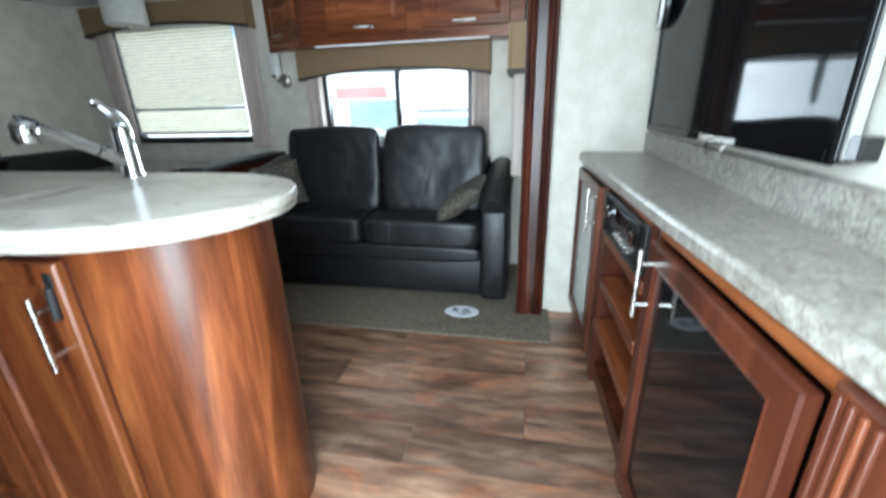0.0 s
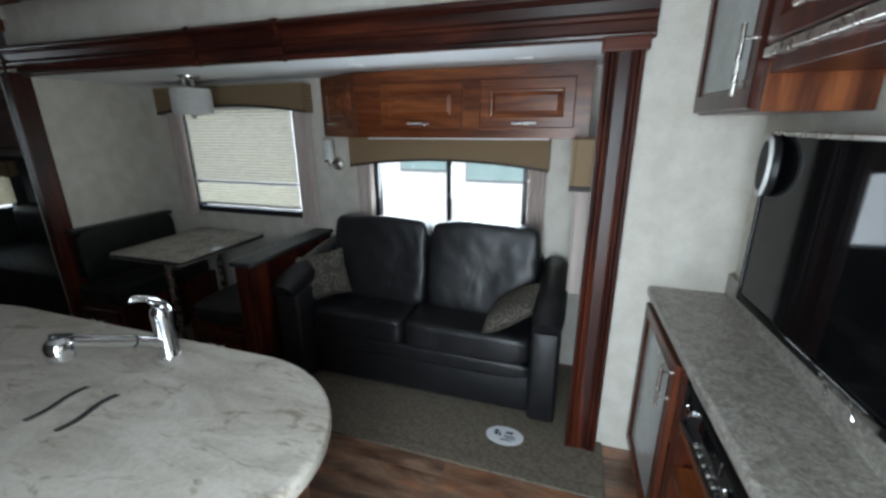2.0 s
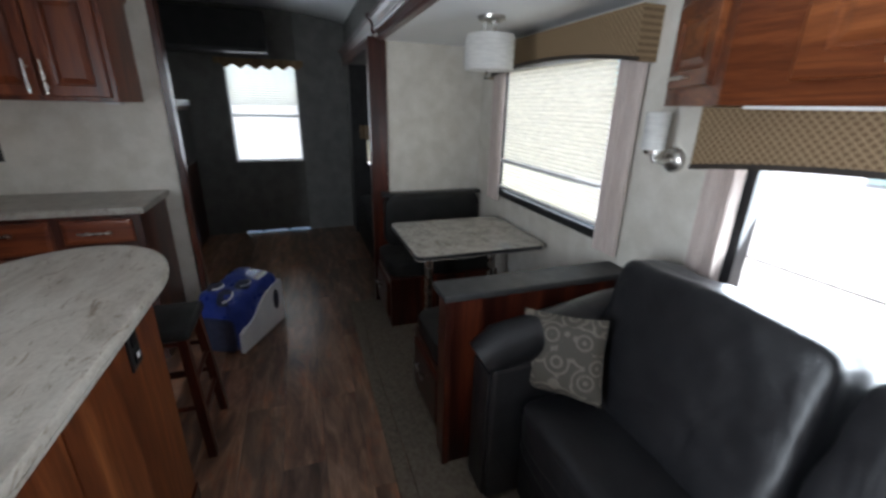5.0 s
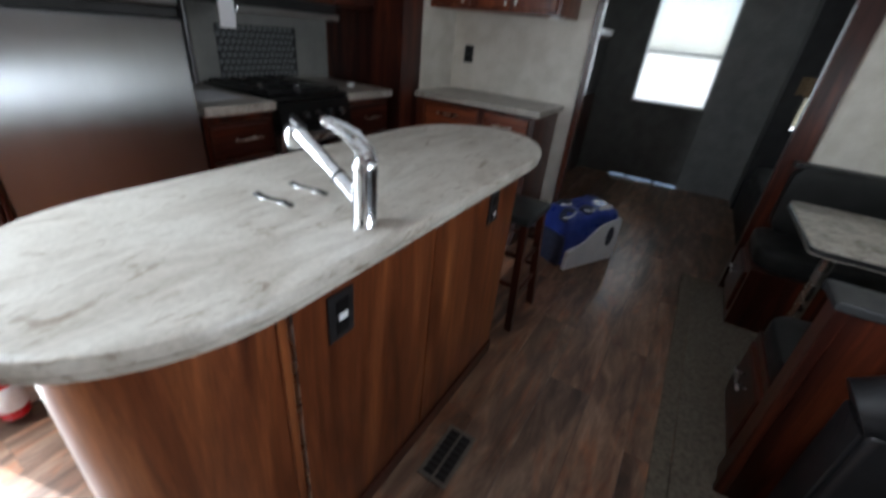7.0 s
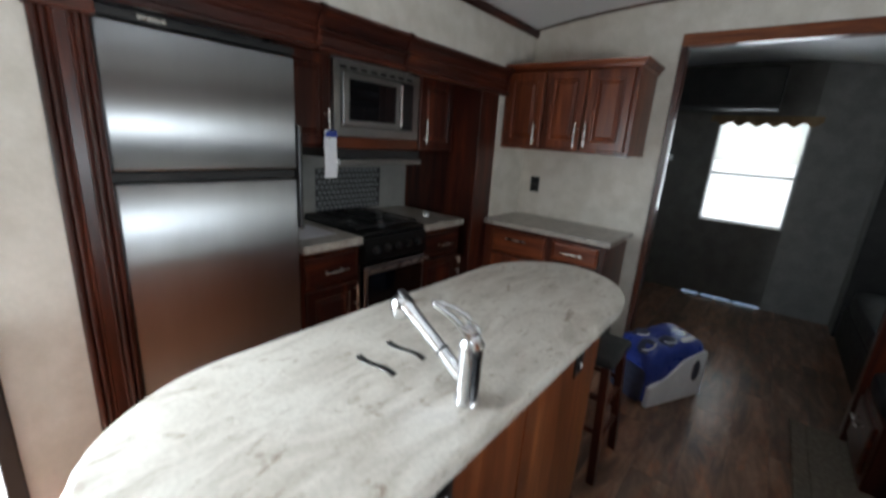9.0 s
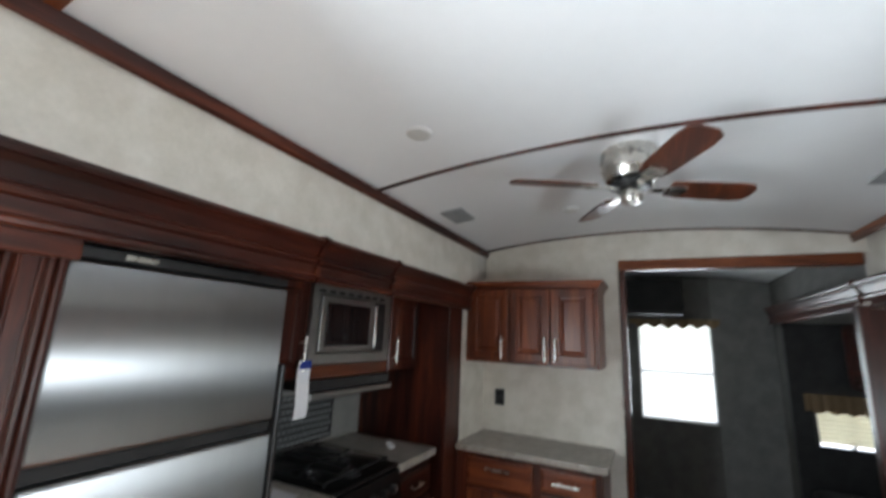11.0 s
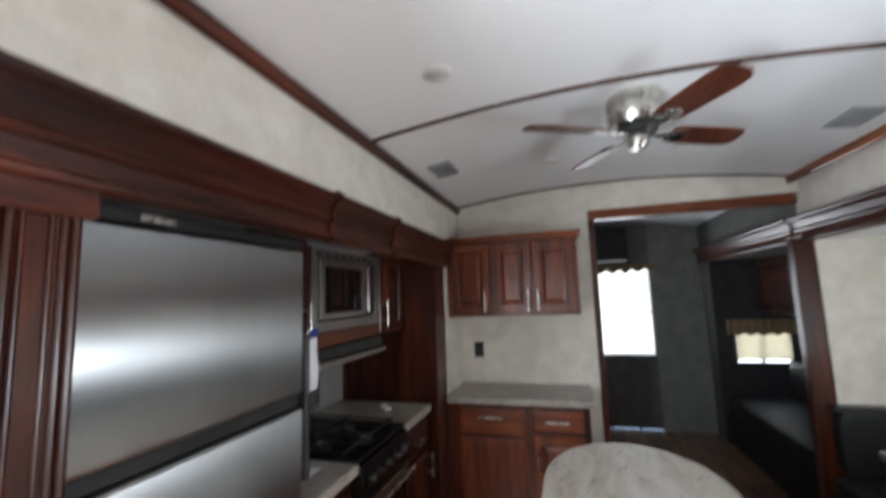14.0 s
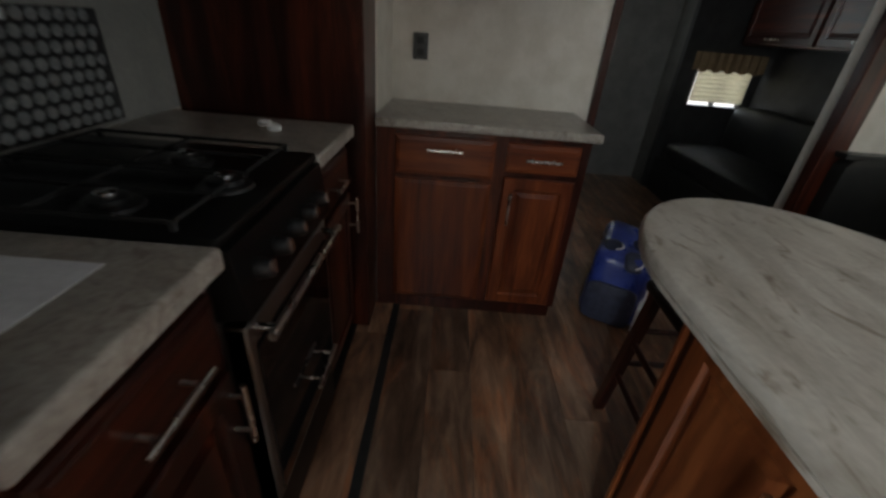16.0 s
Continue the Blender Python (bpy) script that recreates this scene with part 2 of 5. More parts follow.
def lattice(name, a, b, cells):
    """Woven fabric with a small diamond lattice."""
    m, nt, bs = base_nodes(name, 0.8, 0)
    co = place_of(nt)
    rot = nt.nodes.new("ShaderNodeMapping")
    rot.inputs["Rotation"].default_value = (0, radians(45), 0)
    nt.links.new(co, rot.inputs["Vector"])
    br = nt.nodes.new("ShaderNodeTexVoronoi")
    br.distance, br.inputs["Scale"].default_value = "CHEBYCHEV", cells
    br.inputs["Randomness"].default_value = 0.0
    nt.links.new(rot.outputs[0], br.inputs["Vector"])
    col = ramp(nt, br.outputs["Distance"], (0.3, a), (0.48, b))
    col = mixed(nt, "MULTIPLY", 0.5, col, ramp(nt, noise_out(nt, co, 240, 2), (0.3, (0.6, 0.6, 0.6)), (0.7, (1, 1, 1))))
    nt.links.new(col, bs.inputs["Base Color"])
    bumped(nt, bs, br.outputs["Distance"], 0.3)
    return m


valance_mat = lattice("valance_lattice", (0.16, 0.10, 0.05), (0.36, 0.255, 0.145), 62)


def swirled(name, a, b):
    """Cushion cloth with rings and scrolls."""
    m, nt, bs = base_nodes(name, 0.75, 0)
    co = place_of(nt)
    vo = nt.nodes.new("ShaderNodeTexVoronoi")
    vo.inputs["Scale"].default_value = 15
    nt.links.new(co, vo.inputs["Vector"])
    wv = nt.nodes.new("ShaderNodeMath")
    wv.operation = "SINE"
    mu = nt.nodes.new("ShaderNodeMath")
    mu.operation, mu.inputs[1].default_value = "MULTIPLY", 21
    nt.links.new(vo.outputs["Distance"], mu.inputs[0])
    nt.links.new(mu.outputs[0], wv.inputs[0])
    col = ramp(nt, wv.outputs[0], (0.35, a), (0.6, b))
    nt.links.new(col, bs.inputs["Base Color"])
    bumped(nt, bs, noise_out(nt, co, 300, 2), 0.4)
    return m


pillow_mat = swirled("scroll_cloth", (0.062, 0.054, 0.043), (0.135, 0.118, 0.094))


def shade_cloth(name, colour, through_part):
    """Thin cloth or blind vane that lets daylight glow through."""
    m, nt, bs = base_nodes(name, 0.8, 0)
    co = place_of(nt, (1, 1, 6))
    col = ramp(nt, noise_out(nt, co, 18, 4), (0.3, tuple(0.8 * c for c in colour)), (0.7, colour))
    nt.links.new(col, bs.inputs["Base Color"])
    tr = nt.nodes.new("ShaderNodeBsdfTranslucent")
    nt.links.new(col, tr.inputs[0])
    mx = nt.nodes.new("ShaderNodeMixShader")
    mx.inputs[0].default_value = through_part
    nt.links.new(bs.outputs[0], mx.inputs[1])
    nt.links.new(tr.outputs[0], mx.inputs[2])
    nt.links.new(mx.outputs[0], nt.nodes["Material Output"].inputs[0])
    return m


blind_cloth = shade_cloth("pleated_shade_cloth", (0.86, 0.82, 0.70), 0.40)
sheer_cloth = shade_cloth("pleated_sheer_cloth", (0.86, 0.82, 0.68), 0.6)
vane_white = shade_cloth("white_vane", (0.86, 0.86, 0.83), 0.42)
lamp_glass = shade_cloth("opal_glass", (0.84, 0.83, 0.80), 0.35)

pane_mat, pn, _ = base_nodes("window_glass", 0.0, 0)
glass_node, clear_node, join_node = (pn.nodes.new(k) for k in ("ShaderNodeBsdfGlossy", "ShaderNodeBsdfTransparent", "ShaderNodeMixShader"))
glass_node.inputs["Roughness"].default_value = 0.02
fres = pn.nodes.new("ShaderNodeFresnel")
fres.inputs[0].default_value = 1.25
pn.links.new(fres.outputs[0], join_node.inputs[0])
pn.links.new(clear_node.outputs[0], join_node.inputs[1])
pn.links.new(glass_node.outputs[0], join_node.inputs[2])
pn.links.new(join_node.outputs[0], pn.nodes["Material Output"].inputs[0])

# ---- builders ----
BASE = {}


def thing(name, at, label, category, group="", kind=""):
    """An empty at the thing's base, which parents its parts."""
    e = new(name)
    e.location = at
    e.empty_display_size = 0.05
    BASE[e] = Vector(at)
    return tagged(e, label, category, group, kind)


def part(name, bm, material, parent=None, label="", smooth=False):
    """One mesh of its own, given in world coordinates, under a thing or a part."""
    off = BASE.get(parent, Vector((0, 0, 0)))
    bmesh.ops.translate(bm, verts=bm.verts, vec=-off)
    bmesh.ops.recalc_face_normals(bm, faces=bm.faces)
    me = bpy.data.meshes.new(name)
    bm.to_mesh(me)
    bm.free()
    me.materials.append(material)
    if smooth:
        me.polygons.foreach_set("use_smooth", [True] * len(me.polygons))
        me.set_sharp_from_angle(angle=radians(38))
    ob = new(name, me)
    ob.parent = parent
    BASE[ob] = off
    return tagged(ob, label)


def solid(name, bm, material, label, category, kind="", group="", smooth=False):
    """A top-level thing of one mesh, with its origin at its base."""
    lo = Vector([min(v.co[k] for v in bm.verts) for k in range(3)])
    hi = Vector([max(v.co[k] for v in bm.verts) for k in range(3)])
    at = Vector(((lo.x + hi.x) / 2, (lo.y + hi.y) / 2, lo.z))
    bmesh.ops.translate(bm, verts=bm.verts, vec=-at)
    ob = part(name, bm, material, None, "", smooth)
    ob.location = at
    BASE[ob] = at
    return tagged(ob, label, category, group, kind)


def box(x0, x1, y0, y1, z0, z1, bevel=0.0, bm=None, seg=2):
    bm = bm or bmesh.new()
    m = Matrix.LocRotScale(((x0 + x1) / 2, (y0 + y1) / 2, (z0 + z1) / 2), None, (abs(x1 - x0), abs(y1 - y0), abs(z1 - z0)))
    vs = bmesh.ops.create_cube(bm, size=1, matrix=m)["verts"]
    if bevel:
        es = list({e for v in vs for e in v.link_edges})
        bmesh.ops.bevel(bm, geom=es, offset=bevel, segments=seg, affect="EDGES", profile=0.5)
    return bm


def rod(a, b, r, bm=None, r2=None, seg=14):
    bm = bm or bmesh.new()
    a, b = Vector(a), Vector(b)
    m = Matrix.Translation((a + b) / 2) @ (b - a).to_track_quat("Z", "Y").to_matrix().to_4x4()
    bmesh.ops.create_cone(bm, cap_ends=True, segments=seg, radius1=r, radius2=r if r2 is None else r2, depth=(b - a).length, matrix=m)
    return bm


def lathe(c, profile, axis=(0, 0, 1), seg=28, bm=None):
    """Turns (radius, height) pairs round an axis through c."""
    bm = bm or bmesh.new()
    q = Vector(axis).to_track_quat("Z", "Y")
    rings = [[bm.verts.new(Vector(c) + q @ Vector((r * math.cos(2 * math.pi * k / seg), r * math.sin(2 * math.pi * k / seg), h))) for k in range(seg)] for r, h in profile]
    for p, n in zip(rings, rings[1:]):
        for k in range(seg):
            bm.faces.new((p[k], p[(k + 1) % seg], n[(k + 1) % seg], n[k]))
    bm.faces.new(rings[0][::-1]), bm.faces.new(rings[-1])
    return bm


def loft(rings, bm=None, close=True):
    bm = bm or bmesh.new()
    vs = [[bm.verts.new(p) for p in r] for r in rings]
    for p, n in zip(vs, vs[1:]):
        for k in range(len(p)):
            bm.faces.new((p[k], p[(k + 1) % len(p)], n[(k + 1) % len(p)], n[k]))
    if close:
        bm.faces.new(vs[0][::-1]), bm.faces.new(vs[-1])
    return bm


def moulding(profile, axis, a, b, bm=None):
    """A profile drawn along x, y or z: pairs are the two other coordinates in order."""
    k = "xyz".index(axis)

    def put(p, t):
        q = list(p)
        q.insert(k, t)
        return Vector(q)
    return loft([[put(p, a) for p in profile], [put(p, b) for p in profile]], bm)


def frame_of(face):
    """Axes (across, up, out) of a front that faces that way."""
    return {"-y": (Vector((1, 0, 0)), Vector((0, 0, 1)), Vector((0, -1, 0))), "+y": (Vector((-1, 0, 0)), Vector((0, 0, 1)), Vector((0, 1, 0))),
            "-x": (Vector((0, -1, 0)), Vector((0, 0, 1)), Vector((-1, 0, 0))), "+x": (Vector((0, 1, 0)), Vector((0, 0, 1)), Vector((1, 0, 0)))}[face] if isinstance(face, str) else face


def raised(origin, face, w, h, t=0.02, stile=0.05, glass=False):
    """A cabinet front from its lower corner: a frame round a raised field, or round an opening."""
    u, v, n = frame_of(face)
    o = Vector(origin)

    def ring(s, d):
        return [o + u * a + v * b + n * d for a, b in ((s, s), (w - s, s), (w - s, h - s), (s, h - s))]
    st = min(stile, w * 0.28, h * 0.28)
    steps = [(0, 0), (0, t - 0.005), (0.005, t), (st, t), (st + 0.006, t - 0.008), (st + 0.014, t - 0.009)]
    if glass:
        steps = [(0, 0), (0, t - 0.004), (0.004, t), (st - 0.012, t), (st - 0.008, t + 0.002), (st, t - 0.006), (st, 0)]
        rings = [ring(s, d) for s, d in steps]
        return loft(rings + [rings[0]], close=False)
    steps += [(st + 0.034, t - 0.001), (st + 0.04, t - 0.001)]
    return loft([ring(s, d) for s, d in steps])


def slab(origin, face, w, h, t=0.02):
    """A flat drawer front with a moulded edge."""
    u, v, n = frame_of(face)
    o = Vector(origin)
    return loft([[o + u * a + v * b + n * d for a, b in ((s, s), (w - s, s), (w - s, h - s), (s, h - s))] for s, d in ((0, 0), (0, t - 0.008), (0.006, t - 0.003), (0.014, t - 0.002), (0.018, t))])


def pull(parent, centre, along, face, length=0.13, r=0.006):
    """A bar pull on two posts."""
    n = frame_of(face)[2]
    a, c = Vector(along), Vector(centre)
    bm = rod(c + n * 0.032 - a * length / 2, c + n * 0.032 + a * length / 2, r)
    for s in (-0.3, 0.3):
        rod(c + a * length * s, c + n * 0.034 + a * length * s, r * 0.75, bm, seg=8)
    return part("handle", bm, nickel, parent, "brushed nickel bar handle", True)


def rounded(centre, half, power=5.0, cuts=7, turn=None, wrinkle=0.0, bm=None):
    """A soft block, fuller in the middle, lightly creased."""
    tmp = bmesh.new()
    bmesh.ops.create_cube(tmp, size=2)
    bmesh.ops.subdivide_edges(tmp, edges=tmp.edges, cuts=cuts, use_grid_fill=True)
    rot = Euler([radians(a) for a in turn]).to_matrix() if turn else Matrix.Identity(3)
    for v in tmp.verts:
        r = sum(abs(c) ** power for c in v.co) ** (-1 / power)
        p = Vector([c * r * h for c, h in zip(v.co, half)])
        if wrinkle:
            p += Vector(v.co).normalized() * wrinkle * (noise.noise(p * 5 + Vector(centre)) + 0.22 * noise.noise(p * 12 + Vector(centre) * 3) + 0.2 * noise.noise(Vector((p.x * 34, p.y * 20, p.z * 13)) + Vector(centre)))
        v.co = rot @ p + Vector(centre)
    if bm is None:
        return tmp
    me = bpy.data.meshes.new("tmp")
    tmp.to_mesh(me)
    bm.from_mesh(me)
    tmp.free()
    bpy.data.meshes.remove(me)
    return bm


def tube(points, r, seg=10, bm=None, flat=1.0):
    """A round bar bent through points."""
    pts = [Vector(p) for p in points]
    rings = []
    for i, p in enumerate(pts):
        d = (pts[min(i + 1, len(pts) - 1)] - pts[max(i - 1, 0)]).normalized()
        side = d.cross(Vector((0, 0, 1)))
        side = side.normalized() if side.length > 1e-3 else Vector((1, 0, 0))
        up = side.cross(d)
        rr = r[i] if isinstance(r, (list, tuple)) else r
        rings.append([p + side * rr * math.cos(2 * math.pi * k / seg) + up * rr * flat * math.sin(2 * math.pi * k / seg) for k in range(seg)])
    return loft(rings, bm)


# ---- the large structure ----
S, N, E, W, R = 1.30, 3.60, 1.11, -2.95, -5.10   # inner faces of the main walls, of the partition and of the rear wall
BACK, SLIDE_TOP = 4.33, 1.87                     # back and ceiling of the sofa slide-out
NE = 3.635                                       # inner face of the wall beside the sofa slide-out
KBACK = 0.62                                     # back of the kitchen slide-out


def ceiling_z(y):
    return 2.30 + 0.10 * (1 - ((y - 2.43) / 1.16) ** 2)


# outside: pale gravel and a parked trailer
bm = bmesh.new()
bmesh.ops.create_grid(bm, x_segments=2, y_segments=2, size=400, matrix=Matrix.Translation((0, 0, -0.95)))
solid("ground", bm, gravel, "pale sunlit gravel lot", "ground", "structure")

floor = thing("floor", (0, 0, 0), "grey-brown wood-look vinyl plank floor", "floor", kind="structure")
bm = box(-5.45, 1.25, 1.22, 3.66, -0.10, -0.004)
box(-5.40, 0.66, 3.66, 4.40, -0.10, -0.004, 0, bm)
box(-2.55, -0.20, 0.55, 1.22, -0.10, -0.004, 0, bm)
part("subfloor", bm, black_plastic, floor)

# south wall, with the kitchen slide-out and the entry
bm = box(-3.01, -2.52, 1.24, S, -0.1, 2.38)
box(-2.52, -0.20, 1.24, S, 1.865, 2.38, 0, bm)
box(-0.20, 0.03, 1.24, S, -0.1, 2.38, 0, bm)
box(0.03, 0.74, 1.24, S, 1.93, 2.38, 0, bm)
box(0.74, 1.25, 1.24, S, -0.1, 2.38, 0, bm)
solid("wall_south", bm, wall_mat, "beige mottled vinyl side wall", "wall", "structure")
bm = box(-2.55, -0.20, KBACK - 0.05, KBACK, -0.1, 1.95)
box(-2.55, -2.50, KBACK, 1.24, -0.1, 1.95, 0, bm)
box(-0.25, -0.20, KBACK, 1.24, -0.1, 1.95, 0, bm)
solid("wall_kitchen_slide", bm, wall_mat, "beige vinyl walls of the kitchen slide-out", "wall", "structure")
solid("ceiling_kitchen_slide", box(-2.50, -0.25, KBACK, 1.24, 1.868, 1.90), ceiling_mat, "flat white ceiling of the kitchen slide-out", "ceiling", "structure")

# north wall, with the sofa slide-out and the rear slide-out
bm = box(0.60, 1.25, NE, NE + 0.06, -0.1, 2.38)
box(-3.01, 0.60, N, N + 0.06, SLIDE_TOP + 0.04, 2.38, 0, bm)
box(-3.10, -2.93, N - 0.04, N + 0.06, -0.1, SLIDE_TOP + 0.04, 0, bm)
solid("wall_north", bm, wall_mat, "beige mottled vinyl side wall", "wall", "structure")
WIN1, WIN2 = (-2.52, -1.46, 0.91, 1.70), (-0.86, 0.17, 0.82, 1.36)
bm = box(-3.0, WIN1[0], BACK, BACK + 0.05, -0.1, SLIDE_TOP)
box(WIN1[0], WIN1[1], BACK, BACK + 0.05, -0.1, WIN1[2], 0, bm)
box(WIN1[0], WIN1[1], BACK, BACK + 0.05, WIN1[3], SLIDE_TOP, 0, bm)
box(WIN1[1], WIN2[0], BACK, BACK + 0.05, -0.1, SLIDE_TOP, 0, bm)
box(WIN2[0], WIN2[1], BACK, BACK + 0.05, -0.1, WIN2[2], 0, bm)
box(WIN2[0], WIN2[1], BACK, BACK + 0.05, WIN2[3], SLIDE_TOP, 0, bm)
box(WIN2[1], 0.66, BACK, BACK + 0.05, -0.1, SLIDE_TOP, 0, bm)
box(0.60, 0.66, NE + 0.06, BACK, -0.1, SLIDE_TOP, 0, bm)
box(-2.99, -2.93, N + 0.06, BACK, -0.1, SLIDE_TOP, 0, bm)
solid("wall_sofa_slide", bm, wall_mat, "grey-beige vinyl walls of the sofa slide-out", "wall", "structure")
solid("ceiling_sofa_slide", box(-3.0, 0.66, N - 0.02, BACK + 0.05, SLIDE_TOP, SLIDE_TOP + 0.03), ceiling_mat, "flat white slide-out ceiling", "ceiling", "structure")
solid("wall_east", box(E, E + 0.06, S, NE, -0.1, 2.38), wall_mat, "grey-beige vinyl wall behind the television", "wall", "structure")

# partition and rear room
bm = box(W - 0.06, W, S, 2.31, -0.1, 2.45)
box(W - 0.06, W, 2.31, N, 2.19, 2.45, 0, bm)
solid("wall_partition", bm, wall_mat, "beige vinyl partition with a wide doorway", "wall", "structure")
RW = (2.345, 3.07, 0.83, 1.86)
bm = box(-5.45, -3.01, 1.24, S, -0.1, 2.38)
solid("wall_rear_south", bm, dimmed_grey, "rear room side wall, its grey darkened for dimness", "wall", "structure")
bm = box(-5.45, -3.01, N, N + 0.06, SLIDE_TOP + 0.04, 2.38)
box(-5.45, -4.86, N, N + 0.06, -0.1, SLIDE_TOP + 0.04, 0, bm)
solid("wall_rear_north", bm, dimmed_grey, "side wall over the rear slide-out, its grey darkened for dimness", "wall", "structure")
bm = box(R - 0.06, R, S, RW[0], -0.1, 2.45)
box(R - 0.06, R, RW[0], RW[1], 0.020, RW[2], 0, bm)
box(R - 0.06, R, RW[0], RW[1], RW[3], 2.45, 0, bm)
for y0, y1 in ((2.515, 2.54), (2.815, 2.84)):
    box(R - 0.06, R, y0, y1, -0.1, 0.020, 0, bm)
solid("wall_rear", bm, dimmed_grey, "rear wall with a blinded window, its grey darkened for dimness", "wall", "structure")
# left paler than the rest of the rear wall
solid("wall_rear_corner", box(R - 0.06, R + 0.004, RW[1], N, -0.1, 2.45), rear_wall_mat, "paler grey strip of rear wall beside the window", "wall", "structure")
# near-black laminate puts the unlit interior's shade into the wall colour
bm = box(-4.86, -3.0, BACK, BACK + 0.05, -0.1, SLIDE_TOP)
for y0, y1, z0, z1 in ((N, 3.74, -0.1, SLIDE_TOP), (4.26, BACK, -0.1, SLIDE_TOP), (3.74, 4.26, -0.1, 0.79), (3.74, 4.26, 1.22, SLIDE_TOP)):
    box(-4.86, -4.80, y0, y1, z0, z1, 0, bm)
solid("wall_rear_slide", bm, dark_laminate, "rear slide-out walls, darkened to near black for the unlit interior", "wall", "structure")
# pale ceiling given the darkened wall grey to imitate dimness
solid("ceiling_rear_slide", box(-4.86, -3.0, N - 0.02, BACK + 0.05, SLIDE_TOP, SLIDE_TOP + 0.03), dimmed_grey, "flat ceiling of the rear slide-out, greyed for dimness", "ceiling", "structure")

bm = bmesh.new()
ys = [1.22 + 0.10 * k for k in range(25)]
rows = [[bm.verts.new((x, y, ceiling_z(y) + dz)) for y in ys] for x, dz in ((-5.45, 0), (1.25, 0), (1.25, 0.05), (-5.45, 0.05))]
for a, b in ((0, 1), (1, 2), (2, 3), (3, 0)):
    for k in range(len(ys) - 1):
        bm.faces.new((rows[a][k], rows[a][k + 1], rows[b][k + 1], rows[b][k]))
for k in (0, -1):
    bm.faces.new([r[k] for r in rows])
solid("ceiling", bm, ceiling_mat, "white barrel-vaulted ceiling", "ceiling", "structure", smooth=True)


def arch_rib(x, w, d, label, material, y0=S, y1=N):
    """A strip that follows the vault across the room."""
    n = 28
    rings = []
    for k in range(n + 1):
        y = y0 + (y1 - y0) * k / n
        z = ceiling_z(y)
        rings.append([Vector(p) for p in ((x - w / 2, y, z), (x - w / 2 + 0.004, y, z - d), (x + w / 2 - 0.004, y, z - d), (x + w / 2, y, z))])
    return solid("ceiling_rib", loft(rings), material, label, "trim", "structure", "strips across the vault")


arch_rib(-0.157, 0.038, 0.012, "broad reddish wood strip across the vault", cherry_y)
arch_rib(-1.405, 0.022, 0.010, "narrow dark wood strip across the vault", dark_x)
arch_rib(W + 0.012, 0.022, 0.010, "narrow dark wood strip at the partition", dark_x)
for y, s in ((S, 1), (N - 0.04, -1)):
    bm = moulding([(y, 2.255), (y + s * 0.012, 2.25), (y + s * 0.022, 2.262), (y + s * 0.026, 2.30), (y, 2.31)], "x", W - 0.03, E)
    solid("ceiling_trim", bm, dark_x if s > 0 else cherry_x, "reddish wood moulding along the vault's edge", "trim", "structure")

# slide-out fascias: a crown with corbelled wraps, on a fluted column


def crown(y, s, x0, x1, z0, name, wraps):
    prof = [(0, 0), (0.034, 0.0), (0.042, 0.006), (0.044, 0.014), (0.038, 0.022), (0.030, 0.026), (0.030, 0.060), (0.039, 0.066), (0.045, 0.077), (0.039, 0.088), (0.034, 0.091),
            (0.050, 0.124), (0.062, 0.138), (0.071, 0.142), (0.076, 0.152), (0.071, 0.163), (0.060, 0.168), (0, 0.170)]
    t = thing(name, ((x0 + x1) / 2, y, z0), "dark cherry crown moulding over the slide-out", "moulding", kind="structure")
    part("crown", moulding([(y + s * a, z0 + b) for a, b in prof], "x", x0, x1), dark_x, t)
    part("sleeve", moulding([(y + s * (a + 0.005), z0 + b * 1.02 - 0.002) for a, b in prof], "x", min(wraps[:2]), max(wraps[:2])), dark_x, t)
    for x in wraps:
        part("wrap", moulding([(y + s * (a + 0.014), z0 + b * 1.06 - 0.006) for a, b in prof], "x", x - 0.011, x + 0.011), dark_x, t)
    return t


crown(N, -1, -5.2, 0.69, 1.866, "crown_north", (-1.46, -0.93, -3.02))
crown(S, 1, -2.56, 0.02, 1.805, "crown_south", (-1.03, -1.545, -2.53))


def column(name, x0, x1, y, s, top, label):
    """A flat casing with beads along both edges."""
    w = x1 - x0
    prof = [(x0, 0), (x0, 0.016)]
    for c, r, d in ((0.011, 0.009, 0.016), (0.029, 0.007, 0.020), (0.045, 0.005, 0.018), (w - 0.045, 0.005, 0.018), (w - 0.029, 0.007, 0.020), (w - 0.011, 0.009, 0.016)):
        prof += [(x0 + c - r * math.cos(radians(a)), d + r * math.sin(radians(a))) for a in (0, 30, 60, 90, 120, 150, 180)]
    prof += [(x1, 0.016), (x1, 0)]
    t = thing(name, ((x0 + x1) / 2, y, 0), label, "column", kind="structure")
    part("casing", moulding([(a, y + s * (0.018 + b)) for a, b in prof], "z", 0, top), dark_z, t)
    part("backing", box(x0, x1, min(y, y + s * 0.018), max(y, y + s * 0.018), 0, top), dark_z, t)
    cap = box(x0 - 0.012, x1 + 0.012, min(y, y + s * 0.06), max(y, y + s * 0.06), top - 0.05, top, 0.006)
    part("cap", cap, dark_x, t)
    return t


column("column_north", 0.520, 0.662, N, -1, 1.872, "dark cherry casing with beaded edges at the slide-out")
column("column_south", -0.293, -0.165, S - 0.02, 1, 1.805, "dark cherry casing with beaded edges beside the refrigerator")
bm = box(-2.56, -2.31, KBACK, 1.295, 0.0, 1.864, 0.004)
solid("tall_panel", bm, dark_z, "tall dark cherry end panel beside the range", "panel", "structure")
bm = box(-2.97, -2.90, 3.50, 3.62, 0.0, 1.885, 0.006)
solid("trim_dinette", bm, dark_z, "upright cherry trim at the end of the slide-out", "trim", "structure")

